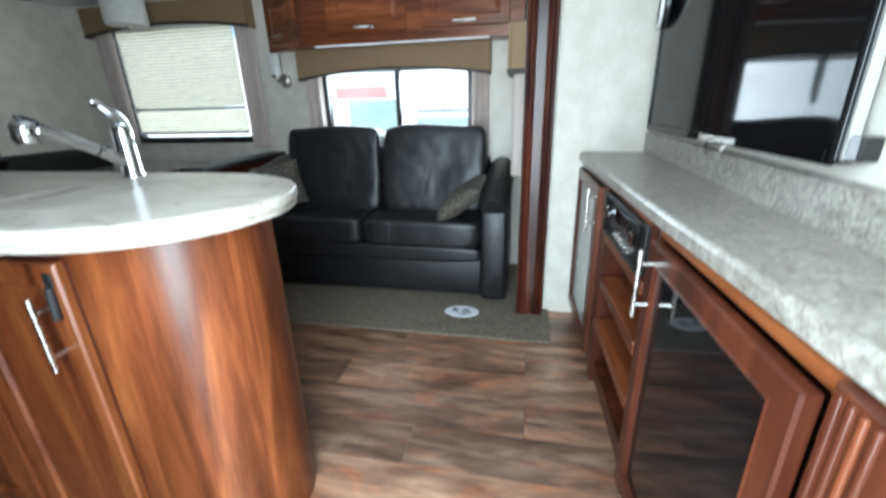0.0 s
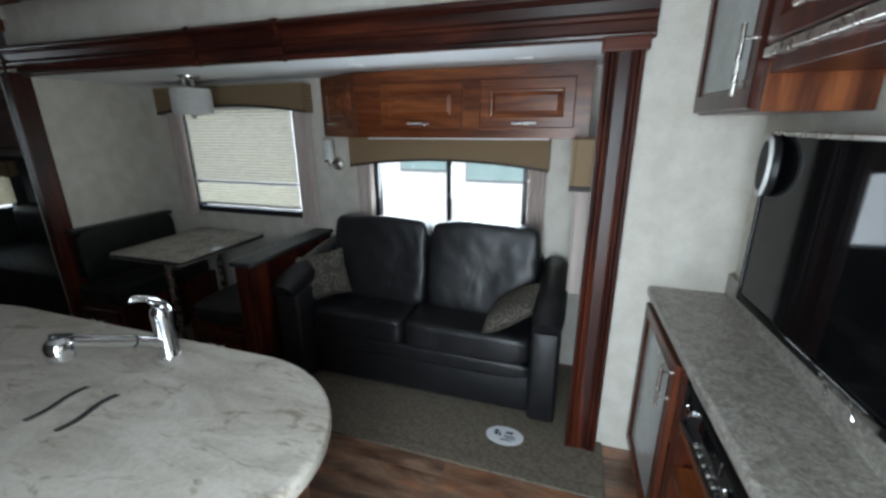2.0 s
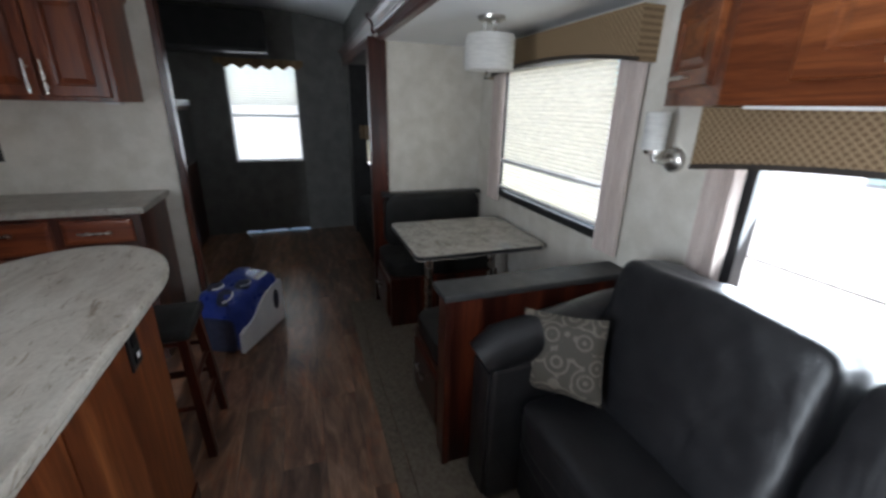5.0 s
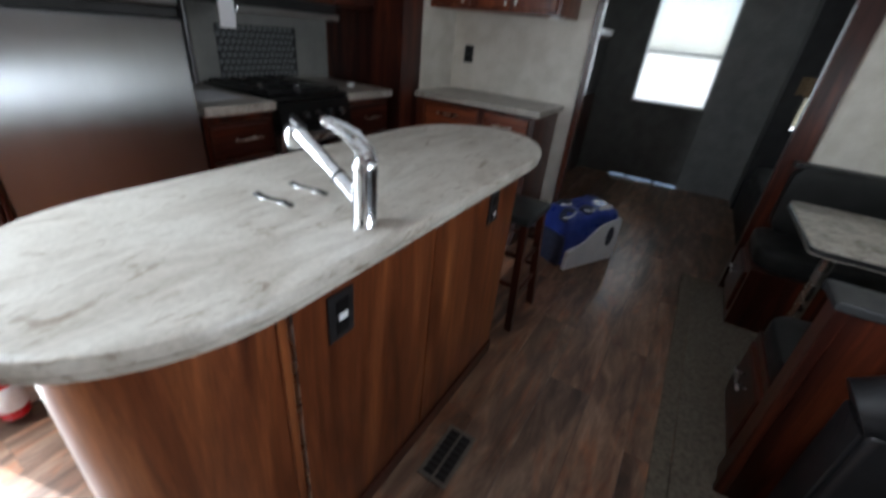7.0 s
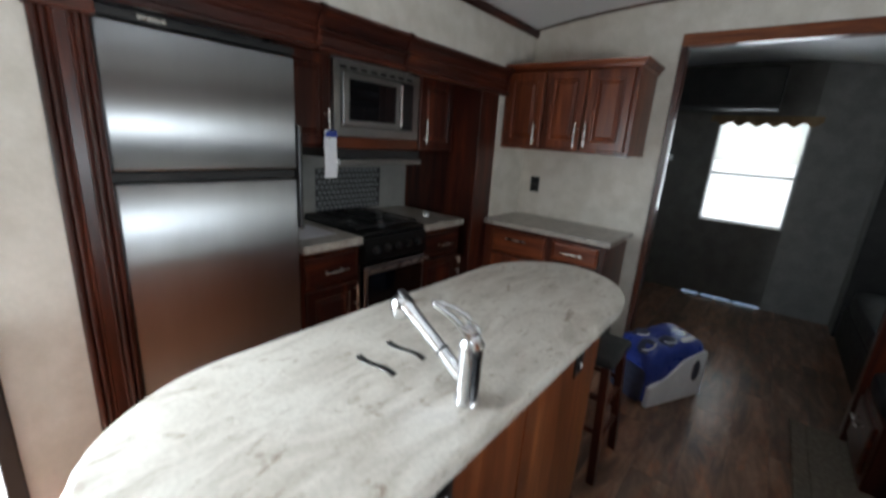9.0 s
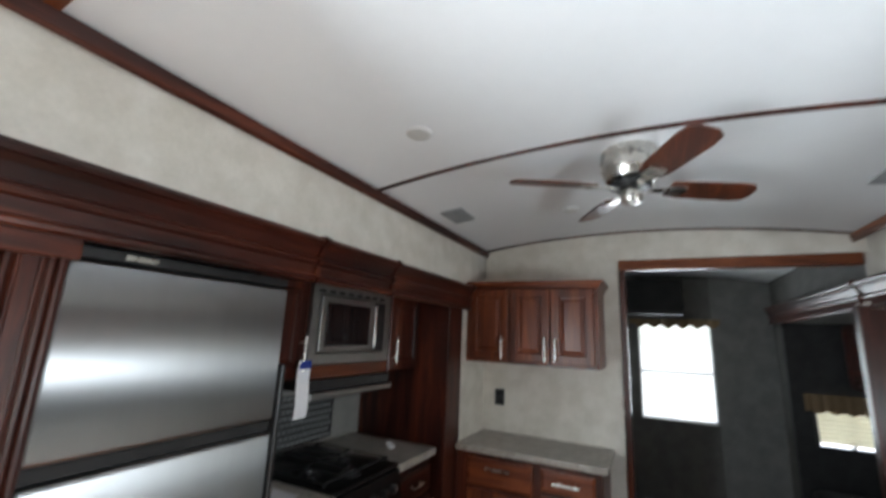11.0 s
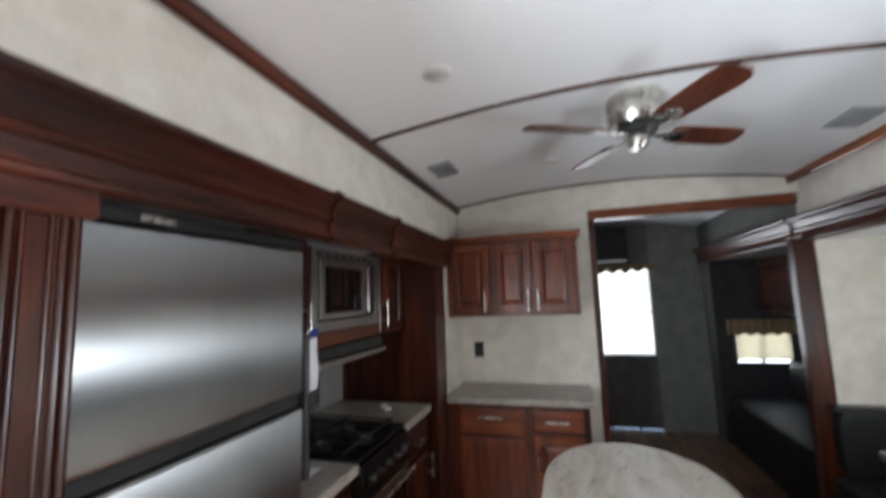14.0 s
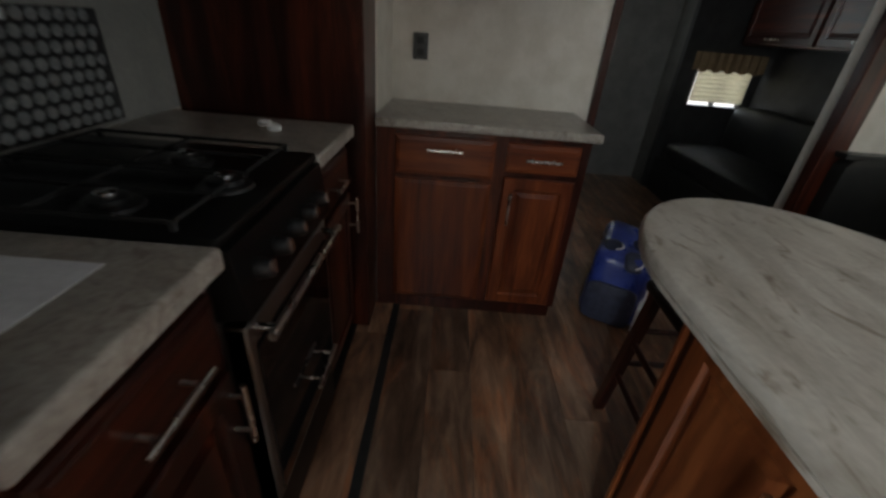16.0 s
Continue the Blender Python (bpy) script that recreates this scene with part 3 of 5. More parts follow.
# doorway casing
t = thing("door_casing", (W, 2.9, 0), "dark cherry casing round a wide open doorway", "door frame", kind="structure")
part("jamb", box(W - 0.065, W + 0.018, 2.295, 2.335, 0.0, 2.12, 0.005), dark_z, t)
part("head", box(W - 0.065, W + 0.018, 2.295, 3.575, 2.12, 2.19, 0.006), cherry_y, t)

# entry, its door swung right out of sight
t = thing("door_1", (0.38, S, 0), "open entry doorway with a dark frame", "door", kind="structure")
for x0, x1, z0, z1 in ((0.03, 0.075, 0, 1.93), (0.70, 0.74, 0, 1.93), (0.075, 0.70, 1.885, 1.93)):
    part("door_frame", box(x0, x1, 1.235, S + 0.014, z0, z1, 0.006), black_plastic if z0 == 0 else grey_plastic, t)
part("threshold", box(0.075, 0.70, 1.22, S + 0.02, -0.002, 0.012, 0.004), nickel, t)

# ---- windows, shades and curtains ----


def rounded_rect(x0, x1, z0, z1, r, n=5):
    pts = []
    for cx, cz, a0 in ((x1 - r, z1 - r, 0), (x0 + r, z1 - r, 90), (x0 + r, z0 + r, 180), (x1 - r, z0 + r, 270)):
        pts += [(cx + r * math.cos(radians(a0 + 90 * k / n)), cz + r * math.sin(radians(a0 + 90 * k / n))) for k in range(n + 1)]
    return pts


def slide_window(name, x0, x1, z0, z1, y, bars, label):
    t = thing(name, ((x0 + x1) / 2, y, z0), label, "window", kind="structure")
    outer, inner = rounded_rect(x0 - 0.02, x1 + 0.02, z0 - 0.02, z1 + 0.02, 0.05), rounded_rect(x0 + 0.022, x1 - 0.022, z0 + 0.022, z1 - 0.022, 0.04)
    rings = [[Vector((a, yy, b)) for a, b in pts] for pts, yy in ((outer, y + 0.004), (outer, y - 0.012), (inner, y - 0.012), (inner, y + 0.04), (outer, y + 0.04), (outer, y + 0.004))]
    part("window_frame", loft(rings, close=False), black_plastic, t, "black window frame")
    for x in bars:
        part("mullion", box(x - 0.016, x + 0.016, y + 0.0, y + 0.03, z0 + 0.02, z1 - 0.02, 0.003), black_plastic, t)
    xs = [x0] + list(bars) + [x1]
    for a, b in zip(xs, xs[1:]):
        p = part("pane", box(a + 0.014, b - 0.014, y + 0.018, y + 0.022, z0 + 0.014, z1 - 0.014), pane_mat, t)
        p.visible_shadow = False
    return t


slide_window("window_1", *WIN1, BACK, (), "black-framed dinette window behind a pleated shade")
slide_window("window_2", *WIN2, BACK, (-0.335,), "black-framed sliding window above the sofa")


def zigzag(x0, x1, y, z0, z1, n, d):
    """A pleated sheet."""
    bm = bmesh.new()
    pts = [(y + (d if k % 2 else 0), z1 - (z1 - z0) * k / (2 * n)) for k in range(2 * n + 1)]
    a, b = [[bm.verts.new((x, p[0], p[1])) for p in pts] for x in (x0, x1)]
    for k in range(2 * n):
        bm.faces.new((a[k], b[k], b[k + 1], a[k + 1]))
    return bm


shade = thing("window_blind", (-1.99, BACK, 0.95), "cream pleated shade, drawn nearly down over a sheer lower part", "window blind")
part("head_rail", box(-2.47, -1.50, BACK - 0.035, BACK - 0.006, 1.685, 1.71, 0.003), white_plastic, shade)
part("upper_pleats", zigzag(-2.47, -1.50, BACK - 0.026, 1.155, 1.685, 24, 0.012), blind_cloth, shade, "cream opaque pleats")
part("middle_rail", box(-2.47, -1.50, BACK - 0.036, BACK - 0.010, 1.132, 1.150, 0.004), white_plastic, shade)
part("lower_pleats", zigzag(-2.47, -1.50, BACK - 0.026, 0.975, 1.128, 7, 0.012), sheer_cloth, shade, "pale yellow sheer pleats")
part("bottom_rail", box(-2.47, -1.50, BACK - 0.034, BACK - 0.010, 0.958, 0.975, 0.003), white_plastic, shade)


def valance(name, x0, x1, z0, z1, y, depth, rise, label):
    """A padded box valance whose lower edge is cut in a flat arch."""
    t = thing(name, ((x0 + x1) / 2, y, z0), label, "valance")
    n = 18

    def low(x):
        return z0 + rise * (1 - (2 * (x - x0) / (x1 - x0) - 1) ** 2)
    for nm, zt, zb, dd, m, lab in (("front", lambda x: z1, lambda x: low(x) + 0.014, 0.0, valance_mat, ""), ("edging", lambda x: low(x) + 0.016, lambda x: low(x), 0.004, lattice_dark, "dark brown edging")):
        rings = []
        for k in range(n + 1):
            x = x0 + (x1 - x0) * k / n
            rings.append([Vector((x, y - depth - dd, zb(x))), Vector((x, y - depth - dd, zt(x))), Vector((x, y - depth + 0.016, zt(x))), Vector((x, y - depth + 0.016, zb(x)))])
        part(nm, loft(rings), m, t, lab)
    for a in (x0, x1 - 0.016):
        part("end", box(a, a + 0.016, y - depth + 0.016, y, z0, z1, 0.003), valance_mat, t)
    part("top", box(x0 + 0.016, x1 - 0.016, y - depth + 0.016, y, z1 - 0.012, z1), lattice_dark, t)
    return t


valance("box_valance", -2.66, -1.32, 1.645, 1.835, BACK, 0.10, 0.05, "tan lattice fabric valance with a dark lower edge")
valance("box_valance", -1.0, 0.30, 1.295, 1.488, BACK, 0.10, 0.05, "tan lattice fabric valance with a dark lower edge")


def curtain(x0, x1, z0, z1, y, label, group="narrow side curtains"):
    n = 16
    front = [(x0 + (x1 - x0) * k / n, y - 0.022 - 0.010 * math.sin(k * 1.9)) for k in range(n + 1)]
    back = [(x, yy + 0.008) for x, yy in reversed(front)]
    return solid("side_curtain", moulding(front + back, "z", z0, z1), curtain_mat, label, "curtain", group=group)


for a, b, z0, z1 in ((-2.64, -2.50, 0.86, 1.70), (-1.47, -1.335, 0.86, 1.70), (-0.985, -0.865, 0.72, 1.38), (0.18, 0.29, 0.72, 1.38)):
    curtain(a, b, z0, z1, BACK - 0.018, "narrow pinkish-beige fabric curtain panel beside the window")

# the narrow window on the slide-out's end wall
t = thing("box_valance", (0.52, 3.98, 1.27), "small tan lattice valance on the slide-out's end wall", "valance")
part("front", box(0.43, 0.446, 3.78, 4.18, 1.285, 1.50, 0.004), valance_mat, t)
part("end", box(0.446, 0.60, 3.78, 3.796, 1.285, 1.50, 0.004), valance_mat, t)
part("end", box(0.446, 0.60, 4.164, 4.18, 1.285, 1.50, 0.004), valance_mat, t)
part("edging", box(0.427, 0.60, 3.776, 4.184, 1.262, 1.286, 0.003), lattice_dark, t, "dark brown edging")
for y in (3.80, 4.09):
    pts = [(0.47 + 0.012 * math.sin(k * 1.7), y + 0.011 * k) for k in range(8)]
    bm = moulding(pts + [(a + 0.09, b) for a, b in reversed(pts)], "z", 0.74, 1.265)
    solid("side_curtain", bm, curtain_mat, "narrow pinkish-beige fabric curtain on the end wall", "curtain", group="narrow side curtains")

# rear window with a mini blind
t = thing("window_3", (R, 2.7075, 0.83), "rear window with a pale frame", "window", kind="structure")
for y0, y1, z0, z1 in ((2.345, 2.37, 0.83, 1.86), (3.045, 3.07, 0.83, 1.86), (2.37, 3.045, 0.83, 0.855), (2.37, 3.045, 1.835, 1.86), (2.37, 3.045, 1.315, 1.34)):
    part("window_frame", box(R - 0.05, R + 0.008, y0, y1, z0, z1, 0.003), grey_plastic, t)
p = part("pane", box(R - 0.03, R - 0.026, 2.37, 3.045, 0.855, 1.835), pane_mat, t)
p.visible_shadow = False
blind = thing("mini_blind", (R + 0.02, 2.7075, 0.83), "white horizontal mini blind, lowered, glowing with daylight", "window blind")
part("head_rail", box(R + 0.01, R + 0.035, 2.355, 3.06, 1.838, 1.862, 0.003), white_plastic, blind)
base = None
for k in range(41):
    z = 1.825 - k * 0.0241
    if base is None:
        bm = moulding([(-0.010, -0.008), (0.0, -0.001), (0.010, 0.007), (0.0105, 0.0085), (0.0, 0.0005), (-0.0105, -0.0065)], "y", -0.345, 0.345)
        bmesh.ops.translate(bm, verts=bm.verts, vec=BASE[blind])
        base = part("slat", bm, vane_white, blind)
        o = base
    else:
        o = base.copy()
        scene.collection.objects.link(o)
    o.location = (0.004, 0, z - 0.83)
part("bottom_rail", box(R + 0.012, R + 0.032, 2.365, 3.05, 0.832, 0.844, 0.003), white_plastic, blind)
n = 30
rings = []
for k in range(n + 1):
    y = 2.27 + 0.87 * k / n
    z = 1.812 + 0.022 * math.sin(k * 1.3) + 0.03 * abs(k / n - 0.5)
    d = 0.05 + 0.008 * math.sin(k * 2.1)
    rings.append([Vector(p) for p in ((R + d, y, z), (R + d - 0.01, y, 1.90), (R + d - 0.02, y, 1.90), (R + d - 0.012, y, z))])
solid("gathered_valance", loft(rings), valance_mat, "gathered brown patterned valance over the rear window", "valance")

# window of the rear slide-out
t = thing("window_4", (-4.83, 4.0, 0.79), "small window in the rear slide-out", "window", kind="structure")
for y0, y1, z0, z1 in ((3.74, 3.765, 0.79, 1.22), (4.235, 4.26, 0.79, 1.22), (3.765, 4.235, 0.79, 0.81), (3.765, 4.235, 1.20, 1.22), (3.99, 4.005, 0.81, 1.20)):
    part("window_frame", box(-4.86, -4.795, y0, y1, z0, z1, 0.003), black_plastic, t)
p = part("pane", box(-4.84, -4.836, 3.765, 4.235, 0.81, 1.20), pane_mat, t)
p.visible_shadow = False
bm = moulding([(-4.785 + (0.008 if k % 2 else 0), 0.845 + 0.018 * k) for k in range(20)] + [(-4.782 + (0.008 if k % 2 else 0), 0.845 + 0.018 * k) for k in reversed(range(20))], "y", 3.76, 4.24)
solid("window_blind", bm, blind_cloth, "cream pleated shade, lowered, glowing with daylight", "window blind")
rings = []
for k in range(25):
    y = 3.68 + 0.62 * k / 24
    z = 1.10 + 0.012 * math.sin(k * 1.4)
    d = 0.06 + 0.008 * math.sin(k * 2.2)
    rings.append([Vector(p) for p in ((-4.80 + d, y, z), (-4.80 + d - 0.01, y, 1.25), (-4.80 + d - 0.02, y, 1.25), (-4.80 + d - 0.012, y, z))])
solid("gathered_valance", loft(rings), valance_mat, "gathered brown patterned valance over a small window", "valance")

# trailer parked outside
t = thing("parked_trailer", (-0.6, 11.5, -0.95), "white parked travel trailer with tinted windows on the gravel", "trailer")
part("body", box(-6.5, 5.0, 10.3, 12.7, -0.95, 2.6, 0.15, seg=3), trailer_white, t)
part("stripe", box(-3.6, -2.45, 10.285, 10.305, 1.29, 1.5), pale_red, t, "pale red stripe")
part("awning_rail", box(-1.8, -0.58, 10.27, 10.305, 0.98, 1.03, 0.005), grey_plastic, t)
for x0, x1, z0, z1 in ((-3.3, -2.25, 0.6, 1.2), (-1.78, -0.6, 0.42, 0.82), (1.9, 2.9, 0.6, 1.2)):
    w = part("window", box(x0, x1, 10.27, 10.30, z0, z1, 0.01), teal_glass, t, "tinted window")
    part("frame", box(x0 - 0.04, x1 + 0.04, 10.285, 10.302, z0 - 0.04, z1 + 0.04, 0.01), grey_plastic, w)

# ---- kitchen island ----
CX0, CX1, CY, CR = -1.385, -0.325, 2.283, 0.302


def stadium(d, z, n=22):
    """The worktop's outline with bowed ends, drawn in by d."""
    pts = [Vector((CX1 + (0.352 - d) * math.cos(a), CY + (CR - d) * math.sin(a), z)) for a in (radians(-90 + 180 * k / n) for k in range(n + 1))]
    return pts + [Vector((CX0 + (0.395 - d) * math.cos(a), CY + (CR - d) * math.sin(a), z)) for a in (radians(90 + 180 * k / n) for k in range(n + 1))]


top = thing("island_worktop", (-0.89, CY, 0.905), "pale marbled laminate island worktop with rounded ends", "countertop")
part("slab", loft([stadium(0.010, 0.906), stadium(0.004, 0.909), stadium(0.004, 0.9185), stadium(0.008, 0.9205), stadium(0.008, 0.9225), stadium(0.0, 0.9255), stadium(0.0, 0.940), stadium(0.004, 0.947), stadium(0.012, 0.95), stadium(0.016, 0.95), stadium(0.024, 0.95)]), marble_pale, top, smooth=True)
for x0, x1 in ((-0.83, -0.602), (-0.596, -0.37)):
    part("sink_cover", box(x0, x1, 2.10, 2.43, 0.9475, 0.9507), marble_pale, top, "flush marbled sink cover")
for x in (-0.645, -0.543):
    wave = [(x + 0.006 * math.sin(k * 0.52), 2.20 + 0.0105 * k) for k in range(13)]
    for nm, d0, d1, h, m, lab in (("finger_slot", -0.007, 0.006, 0.0014, rubber, "dark wavy finger slot"), ("slot_rim", 0.006, 0.012, 0.0024, chrome, "bright rim of the slot")):
        side = [(a + d0, b) for a, b in wave] + [(a + d1, b) for a, b in reversed(wave)]
        part(nm, moulding(side, "z", 0.9500, 0.9504 + h), m, top, lab)

isl = thing("kitchen_island", (-0.85, CY, 0), "cherry kitchen island with a bowed end panel and doors", "kitchen island")
YN, YS = 2.525, 2.085
part("carcass", box(-1.42, -0.33, YS + 0.012, YN - 0.012, 0.0, 0.908), dark_z, isl)
n = 20
outer = [Vector((-0.33 + 0.272 * math.cos(a), (YN + YS) / 2 + (YN - YS) / 2 * math.sin(a), 0)) for a in (radians(-90 + 180 * k / n) for k in range(n + 1))]
part("end_panel", loft([[p + Vector((0, 0, z)) for p in outer] for z in (0.0, 0.905)]), cherry_z, isl, "bowed cherry end panel", True)
part("side_panel", box(-0.84, -0.335, YN - 0.012, YN + 0.004, 0.0, 0.906, 0.002), cherry_z, isl)
part("side_panel", box(-1.42, -0.846, YN - 0.012, YN + 0.004, 0.0, 0.906, 0.002), cherry_z, isl)
part("seam_strip", box(-0.345, -0.325, YN - 0.004, YN + 0.008, 0.0, 0.906, 0.003), cherry_z, isl)
part("metal_seam", box(-0.352, -0.347, YN + 0.004, YN + 0.013, 0.0, 0.90), nickel, isl, "thin bright metal seam")
part("plinth", box(-1.42, -0.335, YN + 0.004, YN + 0.014, 0.0, 0.07, 0.003), dark_x, isl)
part("west_panel", box(-1.432, -1.42, YS, YN, 0.0, 0.906, 0.002), cherry_z, isl)
for x0, side in ((-0.68, -1), (-1.02, 1), (-1.385, -1)):
    d = part("door", raised((x0, YS + 0.012, 0.09), "-y", 0.32, 0.76), cherry_z, isl)
    pull(d, (x0 + (0.045 if side > 0 else 0.275), YS - 0.008, 0.70), (0, 0, 1), "-y", 0.17)
part("toe_kick", box(-1.42, -0.36, YS + 0.005, YS + 0.011, 0.0, 0.085), black_plastic, isl)
latch = part("catch", box(-0.395, -0.372, YS - 0.012, YS + 0.012, 0.80, 0.83, 0.004), black_plastic, isl, "black door catch")
part("tab", rod((-0.383, YS - 0.012, 0.80), (-0.383, YS - 0.016, 0.73), 0.009), black_plastic, latch)


def outlet(name, centre, face, label):
    u, v, nrm = frame_of(face)
    c = Vector(centre)
    t = thing(name, centre, label, "outlet")

    def plate(w, h, d0, d1):
        return loft([[c + u * a * w / 2 + v * b * h / 2 + nrm * d for a, b in ((-s, -s), (s, -s), (s, s), (-s, s))] for s, d in ((1, d0), (1, d1 - 0.001), (0.94, d1))])
    part("cover_plate", plate(0.072, 0.116, 0.0, 0.006), black_plastic, t)
    for dz in (-0.026, 0.026):
        c = Vector(centre) + v * dz
        part("socket", plate(0.034, 0.030, 0.006, 0.009), black_enamel, t)
    return t


t = outlet("outlet", (-0.475, YN + 0.005, 0.79), "+y", "black outlet cover with a white sticker on the island side")
part("sticker", box(-0.487, -0.463, YN + 0.0145, YN + 0.0155, 0.782, 0.800), paper, t)
t = outlet("outlet", (-1.21, YN + 0.005, 0.805), "+y", "black outlet cover with a hanging sticker on the island side")
outlet("outlet", (W + 0.001, 1.434, 1.185), "+x", "black outlet cover on the pale wall")
part("sticker", box(-1.219, -1.203, YN + 0.0145, YN + 0.0155, 0.775, 0.792), paper, t)

# pull-out faucet
f = thing("kitchen_faucet", (-0.587, 2.50, 0.95), "chrome pull-out kitchen faucet with a lever handle", "faucet")
part("body", lathe((-0.587, 2.50, 0.95), [(0.029, 0), (0.029, 0.004), (0.0255, 0.010), (0.0255, 0.105), (0.026, 0.125), (0.023, 0.143), (0.014, 0.153)]), chrome, f, smooth=True)
part("spout", tube([(-0.587, 2.495, 0.990), (-0.591, 2.43, 1.030), (-0.597, 2.36, 1.068), (-0.603, 2.298, 1.100)], [0.018, 0.0155, 0.0155, 0.0175], 14), chrome, f, smooth=True)
part("collar", rod((-0.5918, 2.423, 1.0338), (-0.5922, 2.419, 1.036), 0.0168), black_plastic, f, "dark joint ring")
part("spray_head", lathe((-0.608, 2.278, 1.064), [(0.019, 0), (0.0245, 0.003), (0.0275, 0.018), (0.0275, 0.034), (0.024, 0.046), (0.014, 0.054), (0.003, 0.056)]), chrome, f, "chrome spray head", True)
part("spray_switch", rounded((-0.607, 2.290, 1.118), (0.010, 0.024, 0.006), 4, 4, turn=(-24, 0, 0)), black_plastic, f, "dark spray switch", True)
lever = bmesh.new()   # an open loop that rises from the top of the body
for d in (-1, 1):
    tube([(-0.587 + d * 0.012, 2.512, 1.072), (-0.586 + d * 0.017, 2.500, 1.108), (-0.579 + d * 0.017, 2.473, 1.134), (-0.570 + d * 0.014, 2.446, 1.148), (-0.560 + d * 0.009, 2.426, 1.155), (-0.557, 2.417, 1.157)], [0.009, 0.0085, 0.0075, 0.0065, 0.006, 0.005], 10, lever)
tube([(-0.587, 2.516, 1.080), (-0.586, 2.502, 1.108), (-0.580, 2.484, 1.124)], [0.022, 0.019, 0.013], 12, lever, 0.6)
part("lever", lever, chrome, f, "chrome loop lever", True)

# stool and the wrapped pack beside it
st = thing("bar_stool", (-1.78, 2.41, 0), "dark wooden backless stool with a black square seat", "stool")
part("seat", box(-1.93, -1.63, 2.28, 2.55, 0.57, 0.615, 0.018, seg=3), bench_vinyl, st, "black padded seat", True)
for sx in (-1, 1):
    for sy in (-1, 1):
        part("leg", loft([[Vector((-1.78 + sx * d + a * 0.017, 2.415 + sy * e + b * 0.017, z)) for a, b in ((-1, -1), (1, -1), (1, 1), (-1, 1))] for d, e, z in ((0.155, 0.135, 0.0), (0.115, 0.10, 0.57))]), dark_z, st)
for z, k in ((0.20, 0.0), (0.36, 0.0)):
    g = 0.155 - 0.04 * z / 0.57
    h = 0.135 - 0.035 * z / 0.57
    for s in (-1, 1):
        part("rung", rod((-1.78 - g, 2.415 + s * h, z), (-1.78 + g, 2.415 + s * h, z), 0.011), dark_x, st)
        part("rung", rod((-1.78 + s * g, 2.415 - h, z + 0.05), (-1.78 + s * g, 2.415 + h, z + 0.05), 0.011), dark_x, st)

pk = thing("wrapped_pack", (-2.68, 2.575, 0), "shrink-wrapped blue and white pack standing on the floor", "package")
m = pose(-2.68, 2.575, 0.195, 0, 0, -28)
bm = rounded((0, 0, 0), (0.245, 0.14, 0.195), 7, 14, wrinkle=0.024)
bmesh.ops.transform(bm, matrix=m, verts=bm.verts)
part("wrap", bm, blue_ink, pk, smooth=True)
outline = [(0.235, -0.185), (0.228, -0.06), (0.17, -0.035), (0.09, 0.0), (0.02, 0.05), (-0.05, 0.095), (-0.13, 0.115), (-0.225, 0.12), (-0.238, 0.09), (-0.238, -0.185)]
bm = loft([[Vector((x * s, y, z)) for x, z in outline] for s, y in ((1.0, 0.128), (1.0, 0.150), (0.985, 0.155))])
bmesh.ops.transform(bm, matrix=m, verts=bm.verts)
part("white_panel", bm, paper, pk, "white printed side")
bm = rounded((0.243, -0.005, -0.07), (0.012, 0.12, 0.11), 6, 6, wrinkle=0.004)
bmesh.ops.transform(bm, matrix=m, verts=bm.verts)
part("dark_panel", bm, dark_ink, pk, "dark printed end", True)
bm = lathe((-0.15, 0.154, 0.0), [(0.05, 0), (0.045, 0.004)], (0, 1, 0))
bmesh.ops.scale(bm, vec=(0.7, 1, 1.5), verts=bm.verts, space=Matrix.Translation((0.15, -0.154, 0.0)))
bmesh.ops.transform(bm, matrix=m, verts=bm.verts)
part("print_spot", bm, dark_ink, pk, "dark oval print")
for x, y, z, turn in ((0.20, 0.05, 0.165, 35), (0.13, -0.06, 0.188, 12), (0.05, 0.07, 0.188, 8)):
    bm = rounded((x, y, z), (0.055, 0.045, 0.016), 3, 6, turn=(0, turn, 20))
    bmesh.ops.transform(bm, matrix=m, verts=bm.verts)
    b = part("bottle_bulge", bm, dark_ink, pk, "dark rounded bulge under the film", True)
    bm = tube([m @ Vector((x + 0.05 * math.cos(a), y + 0.045 * math.sin(a), z + 0.012 - 0.02 * math.cos(a) * (turn > 20))) for a in (radians(q) for q in (20, 50, 80, 110, 140))], 0.004, 6)
    part("shine_rim", bm, paper, b, "pale rim")
bm = rounded((-0.10, 0.09, 0.187), (0.075, 0.022, 0.010), 4, 5, turn=(0, 0, 8))
bmesh.ops.transform(bm, matrix=m, verts=bm.verts)
part("print_patch", bm, paper, pk, "pale printed patch", True)

# floor register
v = thing("floor_register", (-0.84, 2.66, 0), "dark metal floor register", "floor vent")
for x0, x1, y0, y1 in ((-0.955, -0.94, 2.605, 2.715), (-0.74, -0.725, 2.605, 2.715), (-0.94, -0.74, 2.605, 2.618), (-0.94, -0.74, 2.702, 2.715), (-0.94, -0.74, 2.655, 2.665)):
    part("rim", box(x0, x1, y0, y1, 0.0, 0.006, 0.0015), register_paint, v)
part("well", box(-0.94, -0.74, 2.618, 2.702, 0.0, 0.0015), black_plastic, v)
for k in range(8):
    x = -0.93 + k * 0.025
    part("vane", box(x, x + 0.006, 2.618, 2.702, 0.0015, 0.005), black_enamel, v)

